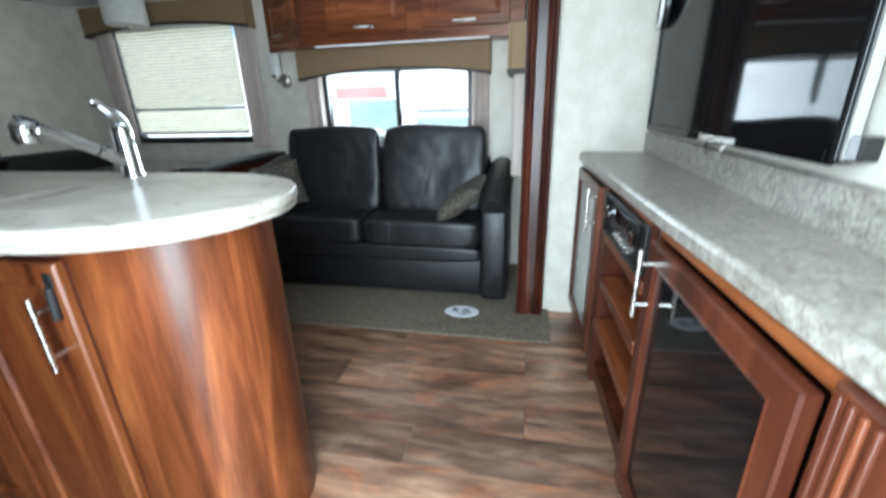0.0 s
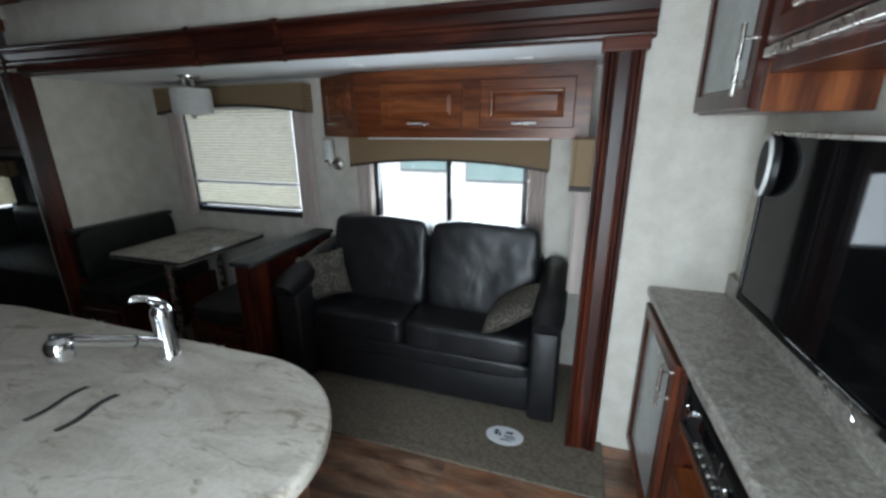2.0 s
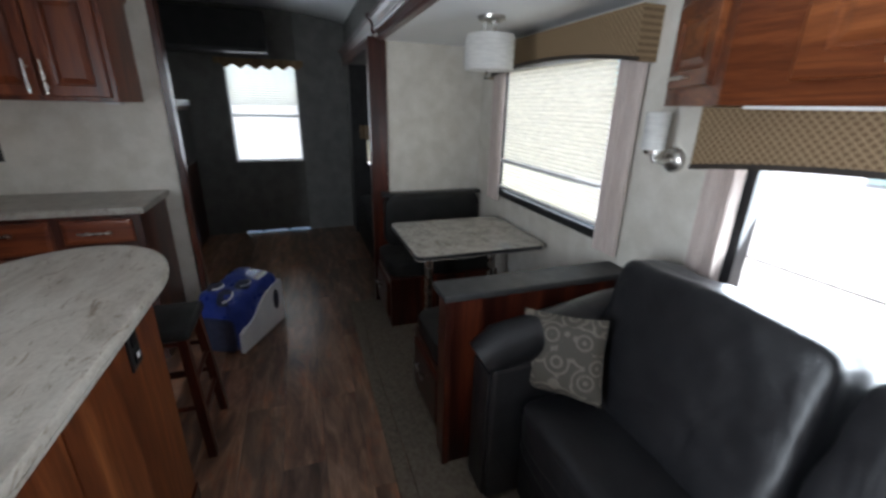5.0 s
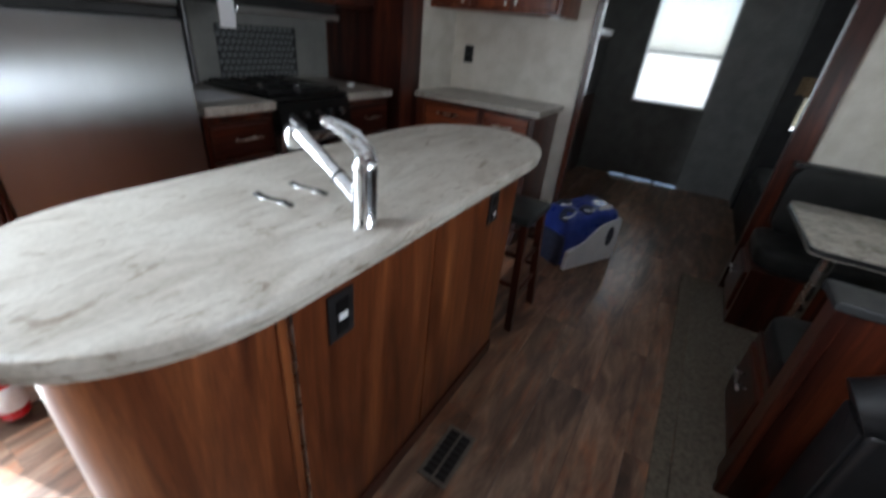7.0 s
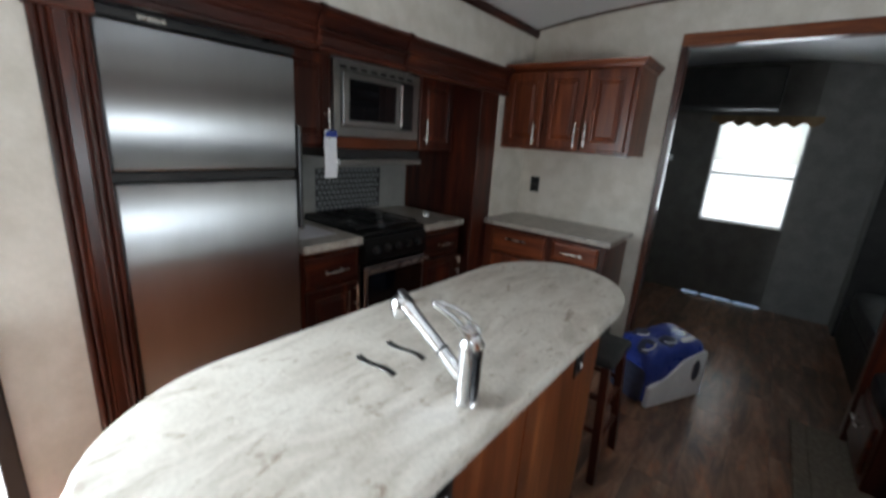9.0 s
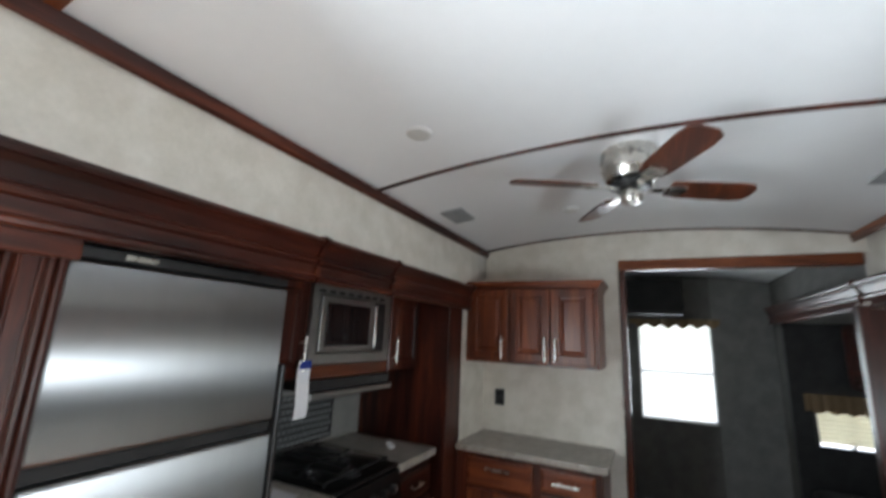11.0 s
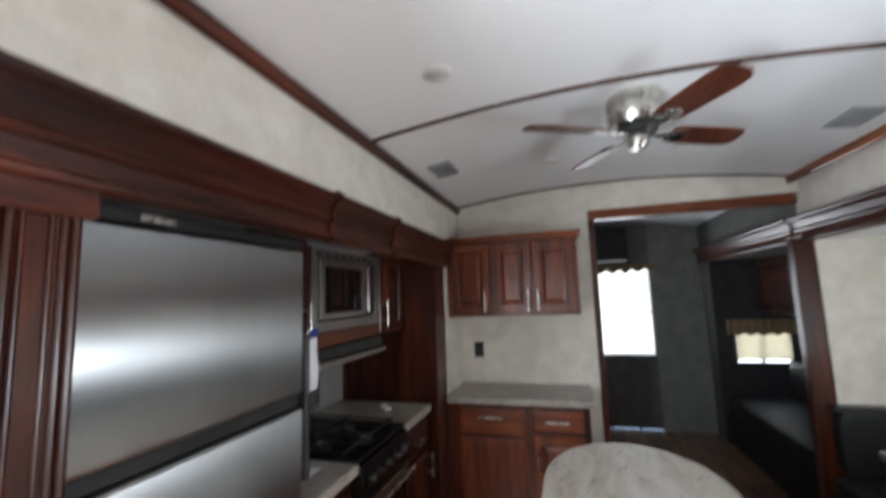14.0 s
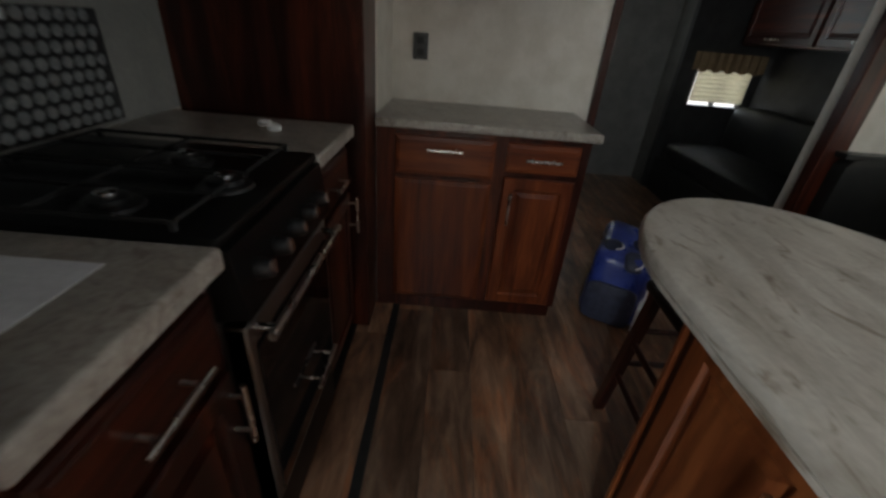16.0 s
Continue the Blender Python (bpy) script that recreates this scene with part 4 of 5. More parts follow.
# ---- cabinet at the partition ----
kc = thing("base_cabinet", (-2.72, 1.77, 0), "cherry base cabinet with two drawers and two doors", "cabinet")
FX = -2.485
part("body", box(W + 0.002, FX, 1.302, 2.195, 0.07, 0.90, 0.002), dark_z, kc)
part("toe_kick", box(W + 0.002, FX - 0.012, 1.302, 2.18, 0.0, 0.07), dark_z, kc)
for y0, y1, z0, z1 in ((1.385, 1.80, 0.715, 0.88), (1.85, 2.155, 0.755, 0.88)):
    d = part("drawer", slab((FX, y0, z0), "+x", y1 - y0, z1 - z0), dim_y, kc)
    pull(d, (FX + 0.02, (y0 + y1) / 2, z1 - 0.05 if y0 < 1.5 else (z0 + z1) / 2), (0, 1, 0), "+x", 0.15)
part("door", slab((FX, 1.385, 0.085), "+x", 0.415, 0.61), dim_z, kc)
d = part("door", raised((FX, 1.85, 0.085), "+x", 0.305, 0.645), dim_z, kc)
pull(d, (FX + 0.02, 1.885, 0.60), (0, 0, 1), "+x", 0.15)
c = thing("partition_worktop", (-2.70, 1.78, 0.90), "grey marbled laminate worktop with a pale edge", "countertop")
part("slab", box(W + 0.002, -2.455, 1.302, 2.225, 0.905, 0.942, 0.008, seg=3), marble_short, c)

uc = thing("wall_cabinet", (-2.75, 1.77, 1.455), "cherry wall cabinet with three raised-panel doors", "cabinet")
UX = -2.585
part("body", box(W + 0.002, UX, S + 0.005, 2.19, 1.455, 1.965, 0.002), dim_z, uc)
part("crown", loft([[Vector((x, y, z)) for x, y in ((W + 0.002, S + 0.005), (UX + o, S + 0.005), (UX + o, 2.19 + o), (W + 0.002, 2.19 + o))] for o, z in ((0.0, 1.955), (0.012, 1.965), (0.016, 1.98), (0.032, 1.995), (0.034, 2.005))]), dim_y, uc)
for y0, y1, hy in ((1.33, 1.605, 1.575), (1.625, 1.89, 1.862), (1.90, 2.165, 1.928)):
    d = part("door", raised((UX, y0, 1.475), "+x", y1 - y0, 0.475), dim_z, uc)
    pull(d, (UX + 0.02, hy, 1.56), (0, 0, 1), "+x", 0.15)
# small white plug under the cabinet, no lamp
part("underlight", box(-2.80, -2.72, 2.08, 2.15, 1.443, 1.455, 0.003), white_plastic, uc)

# ---- kitchen slide-out ----
fr = thing("refrigerator", (-0.62, 0.95, 0), "stainless steel two-door refrigerator with black seams", "refrigerator")
part("body", box(-0.955, -0.293, 0.66, 1.235, 0.10, 1.80, 0.004), black_plastic, fr)
part("lower_door", box(-0.945, -0.30, 1.238, 1.29, 0.12, 1.275, 0.010, seg=3), steel, fr, "brushed steel door", True)
part("upper_door", box(-0.945, -0.30, 1.238, 1.29, 1.315, 1.765, 0.010, seg=3), steel, fr, "brushed steel freezer door", True)
part("seam_pull", box(-0.945, -0.30, 1.236, 1.272, 1.277, 1.313, 0.004), rubber, fr, "black recessed pull")
part("top_grille", box(-0.955, -0.293, 1.236, 1.275, 1.772, 1.803, 0.004), black_plastic, fr, "black top trim")
part("badge", box(-0.50, -0.42, 1.2745, 1.277, 1.78, 1.795, 0.001), nickel, fr)
part("bottom_grille", box(-0.945, -0.30, 1.236, 1.27, 0.0, 0.11, 0.003), black_plastic, fr)
part("hinge_cover", box(-0.968, -0.948, 1.235, 1.30, 1.05, 1.50, 0.006), black_plastic, fr, "black edge trim")

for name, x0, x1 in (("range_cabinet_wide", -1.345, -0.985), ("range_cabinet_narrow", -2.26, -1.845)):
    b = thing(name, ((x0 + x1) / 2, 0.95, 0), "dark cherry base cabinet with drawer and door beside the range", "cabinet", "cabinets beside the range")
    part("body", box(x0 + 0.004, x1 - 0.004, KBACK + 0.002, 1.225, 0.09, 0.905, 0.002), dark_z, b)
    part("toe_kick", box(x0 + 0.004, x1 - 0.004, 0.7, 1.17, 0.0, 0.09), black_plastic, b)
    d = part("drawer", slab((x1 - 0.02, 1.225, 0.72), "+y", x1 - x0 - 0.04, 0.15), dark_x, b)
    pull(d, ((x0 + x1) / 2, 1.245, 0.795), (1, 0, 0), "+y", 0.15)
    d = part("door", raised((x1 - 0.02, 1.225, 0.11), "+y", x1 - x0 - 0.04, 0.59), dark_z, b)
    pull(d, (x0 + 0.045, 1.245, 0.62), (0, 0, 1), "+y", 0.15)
    c = thing(name.replace("cabinet", "worktop"), ((x0 + x1) / 2, 0.95, 0.905), "marbled laminate worktop beside the range", "countertop", "worktops beside the range")
    part("slab", box(x0, x1, KBACK + 0.002, 1.265, 0.907, 0.95, 0.008, seg=3), marble_short, c)

rg = thing("gas_range", (-1.595, 0.95, 0), "black gas range with a dark glass oven door", "stove")
part("body", box(-1.842, -1.348, KBACK + 0.02, 1.225, 0.06, 0.94, 0.004), black_plastic, rg)
part("cooktop", box(-1.845, -1.345, KBACK + 0.03, 1.26, 0.94, 0.962, 0.008), black_enamel, rg, "black enamel cooktop", True)
part("control_panel", loft([[Vector((x, y, z)) for y, z in ((1.225, 0.79), (1.285, 0.80), (1.268, 0.935), (1.225, 0.94))] for x in (-1.84, -1.35)]), black_enamel, rg)
for k in range(5):
    x = -1.42 - k * 0.085
    kn = part("knob", lathe((x, 1.276, 0.865), [(0.021, 0), (0.021, 0.012), (0.017, 0.03), (0.014, 0.032)], (0, 0.97, 0.12), 18), black_plastic, rg)
    part("pointer", box(x - 0.002, x + 0.002, 1.30, 1.312, 0.86, 0.885), chrome, kn)
od = part("oven_door", box(-1.838, -1.352, 1.226, 1.272, 0.24, 0.775, 0.006), steel, rg, "steel-edged oven door")
part("oven_glass", box(-1.815, -1.375, 1.2725, 1.2765, 0.26, 0.72, 0.003), black_glass, od, "dark oven glass")
bm = rod((-1.83, 1.312, 0.755), (-1.36, 1.312, 0.755), 0.010)
for x in (-1.80, -1.39):
    rod((x, 1.27, 0.755), (x, 1.312, 0.755), 0.008, bm, seg=8)
part("oven_handle", bm, nickel, od, "nickel bar handle", True)
part("bottom_drawer", box(-1.838, -1.352, 1.226, 1.262, 0.07, 0.225, 0.005), black_enamel, rg)
pull(od, (-1.655, 1.2765, 0.395), (1, 0, 0), "+y", 0.17)
for x, y in ((-1.68, 1.02), (-1.43, 1.03), (-1.56, 1.165)):
    b = part("burner", lathe((x, y, 0.962), [(0.055, 0), (0.05, 0.006), (0.034, 0.008), (0.034, 0.018), (0.02, 0.022)]), black_plastic, rg, smooth=True)
    part("burner_cap", lathe((x, y, 0.984), [(0.018, 0), (0.018, 0.005), (0.012, 0.008)], seg=16), chrome, b, "bright burner cap", True)
for x0 in (-1.835, -1.59):
    bm = bmesh.new()
    for k in range(3):
        y = 0.70 + 0.24 * k
        box(x0, x0 + 0.235, y, y + 0.006, 0.974, 0.981, 0, bm)
    for k in range(3):
        x = x0 + 0.113 * k
        box(x, x + 0.006, 0.70, 1.19, 0.974, 0.981, 0, bm)
    for x in (x0, x0 + 0.226):
        for y in (0.70, 1.18):
            box(x, x + 0.009, y, y + 0.009, 0.96, 0.976, 0, bm)
    part("grate", bm, rubber, rg, "black wire grate")

# over the range
UY = 1.08
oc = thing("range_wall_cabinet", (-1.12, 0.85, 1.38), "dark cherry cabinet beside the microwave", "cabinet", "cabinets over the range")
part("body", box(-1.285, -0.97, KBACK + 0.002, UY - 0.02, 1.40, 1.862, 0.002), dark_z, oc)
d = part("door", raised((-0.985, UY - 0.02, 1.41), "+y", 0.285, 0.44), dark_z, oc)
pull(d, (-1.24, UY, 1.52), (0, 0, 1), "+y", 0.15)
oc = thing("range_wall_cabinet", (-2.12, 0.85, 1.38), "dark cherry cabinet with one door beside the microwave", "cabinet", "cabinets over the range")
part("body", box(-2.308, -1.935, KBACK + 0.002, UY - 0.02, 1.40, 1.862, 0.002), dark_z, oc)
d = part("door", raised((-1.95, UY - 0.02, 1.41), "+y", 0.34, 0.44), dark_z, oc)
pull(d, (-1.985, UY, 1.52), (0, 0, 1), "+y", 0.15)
sh = solid("microwave_shelf", box(-1.93, -1.288, KBACK + 0.002, UY, 1.40, 1.462, 0.003), shaded_x, "cherry shelf under the microwave, shade put into its colour", "shelf")
mw = thing("microwave", (-1.61, 0.85, 1.462), "stainless microwave with a black window and slotted top", "microwave")
part("case", box(-1.925, -1.293, KBACK + 0.05, UY - 0.03, 1.464, 1.835, 0.004), dark_steel, mw)
part("trim_frame", loft([[Vector((x, y, z)) for x, z in ((-1.928 + s, 1.466 + s), (-1.29 - s, 1.466 + s), (-1.29 - s, 1.838 - s), (-1.928 + s, 1.838 - s))] for s, y in ((0, UY - 0.03), (0, UY), (0.045, UY), (0.05, UY - 0.012))], close=False), dark_steel, mw, "steel trim frame")
mdoor = part("door", box(-1.77, -1.345, UY - 0.03, UY + 0.006, 1.52, 1.785, 0.004), dark_steel, mw)
part("window", box(-1.725, -1.385, UY + 0.0065, UY + 0.009, 1.548, 1.755, 0.002), black_glass, mdoor, "black glass window")
bm = rod((-1.752, UY + 0.028, 1.54), (-1.752, UY + 0.028, 1.765), 0.008)
for z in (1.56, 1.745):
    rod((-1.752, UY + 0.004, z), (-1.752, UY + 0.028, z), 0.006, bm, seg=8)
part("handle", bm, chrome, mdoor, "", True)
part("control_panel", box(-1.875, -1.775, UY - 0.03, UY + 0.004, 1.52, 1.785, 0.004), black_plastic, mw)
for k in range(8):
    x = -1.86 + k * 0.07
    part("vent_slot", box(x, x + 0.045, UY - 0.002, UY + 0.002, 1.80, 1.815, 0.001), black_plastic, mw)
hd = thing("range_hood", (-1.61, 0.86, 1.30), "slim black range hood with a pale front lip", "range hood")
part("shell", box(-1.93, -1.29, KBACK + 0.002, 1.10, 1.345, 1.398, 0.006), black_plastic, hd)
part("front_lip", box(-1.93, -1.29, 1.085, 1.125, 1.315, 1.345, 0.008), dark_steel, hd, "pale metal front lip")
part("lens", box(-1.70, -1.50, 0.85, 0.98, 1.338, 1.346, 0.002), white_plastic, hd)
# added sheet: shade under the hood is put into its grey
solid("backsplash", box(-2.308, -0.97, KBACK + 0.0005, KBACK + 0.0035, 0.951, 1.344), shaded_wall_grey, "added grey sheet for the shaded wall behind the range", "panel", "structure")
bl = thing("backsplash_tiles", (-1.75, KBACK, 0.955), "glass mosaic accent of staggered oval tiles behind the range", "tiles")
part("grout", box(-2.03, -1.48, KBACK + 0.004, KBACK + 0.008, 0.965, 1.25), dark_laminate, bl)
tile = None
for j in range(8):
    for i in range(15 - j % 2):
        if tile is None:
            bm = lathe((0, 0, 0), [(0.0155, 0), (0.0155, 0.004), (0.012, 0.0065), (0.004, 0.0075)], (0, 1, 0), 10)
            bmesh.ops.scale(bm, vec=(1, 1, 0.95), verts=bm.verts)
            bmesh.ops.translate(bm, verts=bm.verts, vec=BASE[bl])
            tile = part("tile", bm, glass_tile, bl)
            o = tile
        else:
            o = tile.copy()
            scene.collection.objects.link(o)
        o.location = (-0.25 + i * 0.0365 + (0.018 if j % 2 else 0), 0.008, 0.03 + j * 0.0355)

tg = thing("price_tag", (-1.25, 1.11, 1.25), "long white paper tag with a blue head hanging from a handle", "tag")
part("string", rod((-1.24, 1.112, 1.56), (-1.24, 1.114, 1.50), 0.0015, seg=6), white_plastic, tg)
part("sheet", loft([[Vector((x, 1.113 + 0.004 * math.sin(z * 30) + d, z)) for x, d in ((-1.285, 0), (-1.205, 0.006), (-1.205, 0.007), (-1.285, 0.001))] for z in [1.25 + 0.02 * k for k in range(13)]]), paper, tg)
part("head_print", box(-1.28, -1.21, 1.119, 1.1205, 1.455, 1.49), blue_ink, tg, "blue printed head")

pp = thing("paper_sheet", (-1.15, 0.95, 0.95), "white printed sheet lying on the worktop", "paper")
part("sheet", box(-1.27, -1.05, 0.86, 1.14, 0.9505, 0.9515), paper, pp)
for x, y in ((-2.14, 1.00), (-2.09, 1.05)):
    solid("white_cap", lathe((x, y, 0.9505), [(0.022, 0), (0.022, 0.012), (0.016, 0.016), (0.010, 0.012)]), white_plastic, "small round white plastic cap on the worktop", "cap", group="caps on the worktop", smooth=True)
bm = box(-2.55, -0.20, 1.385, 1.42, -0.001, 0.004)
solid("slide_seal", bm, rubber, "black rubber seal strip on the floor along the slide-out", "seal", "structure")

# fire extinguisher
fe = thing("fire_extinguisher", (-0.085, 1.355, 0.02), "small red fire extinguisher with a white label on the wall", "fire extinguisher")
part("cylinder", lathe((-0.085, 1.355, 0.03), [(0.035, 0), (0.041, 0.008), (0.041, 0.19), (0.034, 0.215), (0.018, 0.235), (0.016, 0.25)]), red_paint, fe, smooth=True)
part("label", lathe((-0.085, 1.355, 0.07), [(0.0412, 0), (0.0418, 0.001), (0.0418, 0.10), (0.0412, 0.101)]), paper, fe, "white label", True)
part("valve", box(-0.10, -0.07, 1.335, 1.375, 0.28, 0.305, 0.004), black_plastic, fe)
part("lever", box(-0.095, -0.075, 1.35, 1.43, 0.312, 0.322, 0.003), yellow_paint, fe, "yellow lever")
part("gauge", lathe((-0.068, 1.36, 0.297), [(0.014, 0), (0.014, 0.008)], (1, 0.3, 0), 14), white_plastic, fe)
part("bracket", box(-0.125, -0.045, S + 0.001, 1.318, 0.10, 0.14, 0.002), black_plastic, fe)

# ---- dinette ----
tb = thing("dinette_table", (-2.16, 3.9, 0), "pale marbled dinette table on two slim legs", "table")
pts = rounded_rect(-2.49, -1.84, 3.54, 4.29, 0.04)
part("tabletop", loft([[Vector((a, b, z)) for a, b in pts] for z in (0.722, 0.752)]), marble_table, tb)
part("edge_band", loft([[Vector((-2.165 + (a + 2.165) * s, 3.915 + (b - 3.915) * s, z)) for a, b in pts] for s, z in ((1.0, 0.726), (1.004, 0.728), (1.004, 0.744), (1.0, 0.746))], close=False), black_plastic, tb)
for y in (3.70, 4.12):
    leg = part("leg", rod((-2.165, y, 0.02), (-2.165, y, 0.722), 0.024), nickel, tb, "slim metal leg", True)
    part("foot_plate", lathe((-2.165, y, 0.0), [(0.08, 0), (0.08, 0.008), (0.04, 0.02)]), nickel, leg)


def bench(x0, x1, name, back_x, label, face_x):
    t = thing(name, ((x0 + x1) / 2, 3.9, 0), label, "bench")
    part("base", box(x0, x1, 3.53, 4.32, 0.0, 0.36, 0.003), dark_z, t)
    d = part("drawer", slab((x0 + 0.04, 3.53, 0.07), "-y", x1 - x0 - 0.08, 0.25), dark_x, t)
    pull(d, ((x0 + x1) / 2, 3.51, 0.25), (1, 0, 0), "-y", 0.15)
    part("seat_cushion", rounded(((x0 + x1) / 2, 3.92, 0.42), ((x1 - x0) / 2, 0.40, 0.062), 7, 7), bench_vinyl, t, "", True)
    if back_x is not None:
        part("back_cushion", rounded((back_x, 3.94, 0.665), (0.055, 0.37, 0.20), 7, 7), bench_vinyl, t, "", True)
        part("back_rail", box(back_x - 0.05, back_x + 0.03, 3.56, 4.32, 0.845, 0.872, 0.006), black_plastic, t)
    return t


bench(-2.92, -2.46, "dinette_bench", -2.86, "dark vinyl dinette bench with a padded back", 1)
bench(-1.84, -1.378, "dinette_bench", None, "dark vinyl dinette bench backing on a half wall", -1)

hw = thing("half_wall", (-1.26, 3.9, 0), "cherry half wall with a dark cap between dinette and sofa", "divider")
# dark cherry here stands in for the sofa's shade on the panel
part("panel", box(-1.372, -1.262, 3.50, 4.325, 0.0, 0.795, 0.003), dark_z, hw)
part("cap", box(-1.385, -1.235, 3.475, 4.325, 0.795, 0.822, 0.006), dark_laminate, hw, "dark cap")
part("corner_trim", box(-1.285, -1.256, 3.488, 3.52, 0.0, 0.795, 0.004), dark_z, hw)

# ---- sofa ----
so = thing("sofa", (-0.37, 4.0, 0), "dark brown leather two-seat sofa bed", "sofa")
part("base", box(-1.03, 0.31, 3.72, 4.27, 0.03, 0.30, 0.015, seg=3), leather, so, "", True)
part("front_band", rounded((-0.36, 3.735, 0.285), (0.67, 0.035, 0.05), 5, 8), leather, so, "", True)
part("back_frame", box(-1.03, 0.31, 4.17, 4.30, 0.03, 0.80, 0.03, seg=3), leather, so, "", True)
for x0, x1 in ((-1.025, -0.425), (-0.415, 0.305)):
    c = part("seat_cushion", rounded(((x0 + x1) / 2, 3.90, 0.41), ((x1 - x0) / 2, 0.215, 0.085), 9, 16, wrinkle=0.010), leather, so, "", True)
    part("piping", tube([(x0 + 0.03, 3.695, 0.46), ((x0 + x1) / 2, 3.688, 0.464), (x1 - 0.03, 3.695, 0.46)], 0.006, 8), leather, c, "", True)
for x0, x1 in ((-1.04, -0.385), (-0.365, 0.29)):
    part("back_cushion", rounded(((x0 + x1) / 2, 4.10, 0.72), ((x1 - x0) / 2, 0.11, 0.275), 10, 28, (-11, 0, 0), 0.016), leather, so, "", True)
for x0, x1, yf, up in ((-1.185, -1.03, 3.585, 0.045), (0.31, 0.455, 3.665, 0.0)):
    a = part("arm", box(x0, x1, yf, 4.29, 0.03, 0.58 + up, 0.02, seg=3), leather, so, "", True)
    xm = (x0 + x1) / 2
    part("arm_roll", tube([(xm, yf - 0.015, 0.58 + up), (xm, yf + 0.05, 0.618 + up), (xm, 3.9, 0.655 + up), (xm, 4.1, 0.69 + up), (xm, 4.28, 0.70 + up)], [0.070, 0.084, 0.086, 0.086, 0.083], 20), leather, a, "", True)
    part("front_panel", box(x0 + 0.014, x1 - 0.014, yf - 0.012, yf + 0.004, 0.05, 0.56 + up, 0.005), leather, a, "", True)
for x0, x1 in ((-1.04, -0.385), (-0.365, 0.29)):
    part("seam", tube([(x0 + 0.05, 4.075, 0.985), ((x0 + x1) / 2, 4.068, 0.992), (x1 - 0.05, 4.075, 0.985)], 0.005, 8), leather, so, "", True)
for x in (-1.1, 0.38):
    for y in (3.76, 4.22):
        part("leg", rod((x, y, 0.0), (x, y, 0.04), 0.022), black_plastic, so)


def pillow(centre, half, turn, label):
    bm = bmesh.new()
    n = 18
    for s in (1, -1):
        g = [[None] * (n + 1) for _ in range(n + 1)]
        for i in range(n + 1):
            for j in range(n + 1):
                u, w = 2 * i / n - 1, 2 * j / n - 1
                pinch = 1 - 0.07 * (1 - u * u) * abs(w)
                th = half[2] * ((1 - abs(u) ** 3) * (1 - abs(w) ** 3)) ** 0.55
                p = Vector((u * half[0] * (1 - 0.06 * (1 - w * w)), w * half[1] * (1 - 0.06 * (1 - u * u)), s * th))
                p.z += 0.006 * noise.noise(p * 14)
                g[i][j] = bm.verts.new(p)
        for i in range(n):
            for j in range(n):
                bm.faces.new((g[i][j], g[i + 1][j], g[i + 1][j + 1], g[i][j + 1]))
    bmesh.ops.remove_doubles(bm, verts=bm.verts, dist=0.0008)
    bmesh.ops.transform(bm, matrix=pose(*centre, *turn), verts=bm.verts)
    return solid("throw_pillow", bm, pillow_mat, label, "pillow", group="throw pillows", smooth=True)


pillow((-1.005, 3.83, 0.66), (0.15, 0.145, 0.05), (72, -8, 36), "grey-brown scroll-patterned throw pillow against the sofa arm")
pillow((0.185, 3.83, 0.602), (0.17, 0.15, 0.06), (10, -36, -10), "grey-brown scroll-patterned throw pillow slumped on the sofa arm")

# carpet mat and the oval notice on it
solid("carpet_mat", box(-2.93, 0.70, 3.355, 4.28, 0.0, 0.010, 0.004), carpet, "beige loop-pile carpet along the sofa slide-out", "carpet")
solid("carpet_binding", box(-2.93, 0.70, 3.285, 3.352, 0.0, 0.012, 0.005), carpet, "beige carpet edging strip along the slide-out", "carpet")
nt_ = thing("floor_notice", (0.22, 3.53, 0.012), "white oval sticker with dark print lying on the carpet", "sticker")
bm = lathe((0, 0, 0), [(0.078, 0), (0.078, 0.0012), (0.076, 0.0018)], seg=36)
bmesh.ops.transform(bm, matrix=Matrix.LocRotScale((0.22, 3.53, 0.0122), None, (1.25, 0.86, 1)), verts=bm.verts)
part("oval", bm, paper, nt_)
for x0, x1, y0, y1 in ((0.165, 0.185, 3.525, 3.565), (0.19, 0.20, 3.52, 3.55), (0.225, 0.26, 3.545, 3.562), (0.215, 0.275, 3.525, 3.532), (0.215, 0.275, 3.51, 3.517), (0.20, 0.26, 3.495, 3.502)):
    part("print", box(x0, x1, y0, y1, 0.0138, 0.0146), dark_ink, nt_)

# cabinets over the sofa
sc = thing("sofa_wall_cabinet", (-0.3, 4.2, 1.49), "cherry overhead cabinet with an angled end above the sofa", "cabinet")
FY = 4.12
outline = [(-1.245, BACK - 0.002), (-0.865, FY), (0.50, FY), (0.50, BACK - 0.002)]
part("body", loft([[Vector((a, b, z)) for a, b in outline] for z in (1.49, SLIDE_TOP - 0.004)]), cherry_x, sc)
for x0 in (-0.69, -0.085):
    d = part("door", raised((x0, FY, 1.545), "-y", 0.505, 0.255, stile=0.055), cherry_x, sc)
    pull(d, (x0 + 0.25, FY - 0.02, 1.572), (1, 0, 0), "-y", 0.13)
u = (Vector((-0.865, FY, 0)) - Vector((-1.245, BACK, 0))).normalized()
nn = Vector((u.y, -u.x, 0))
d = part("door", raised(Vector((-1.245, BACK, 1.545)) + u * 0.05, (u, Vector((0, 0, 1)), nn), 0.33, 0.255), cherry_x, sc)
pull(d, Vector((-1.245, BACK, 1.572)) + u * 0.21 + nn * 0.02, u, (u, Vector((0, 0, 1)), nn), 0.11)
part("light_rail", box(-0.80, 0.30, FY + 0.01, FY + 0.03, 1.482, 1.49), white_plastic, sc)

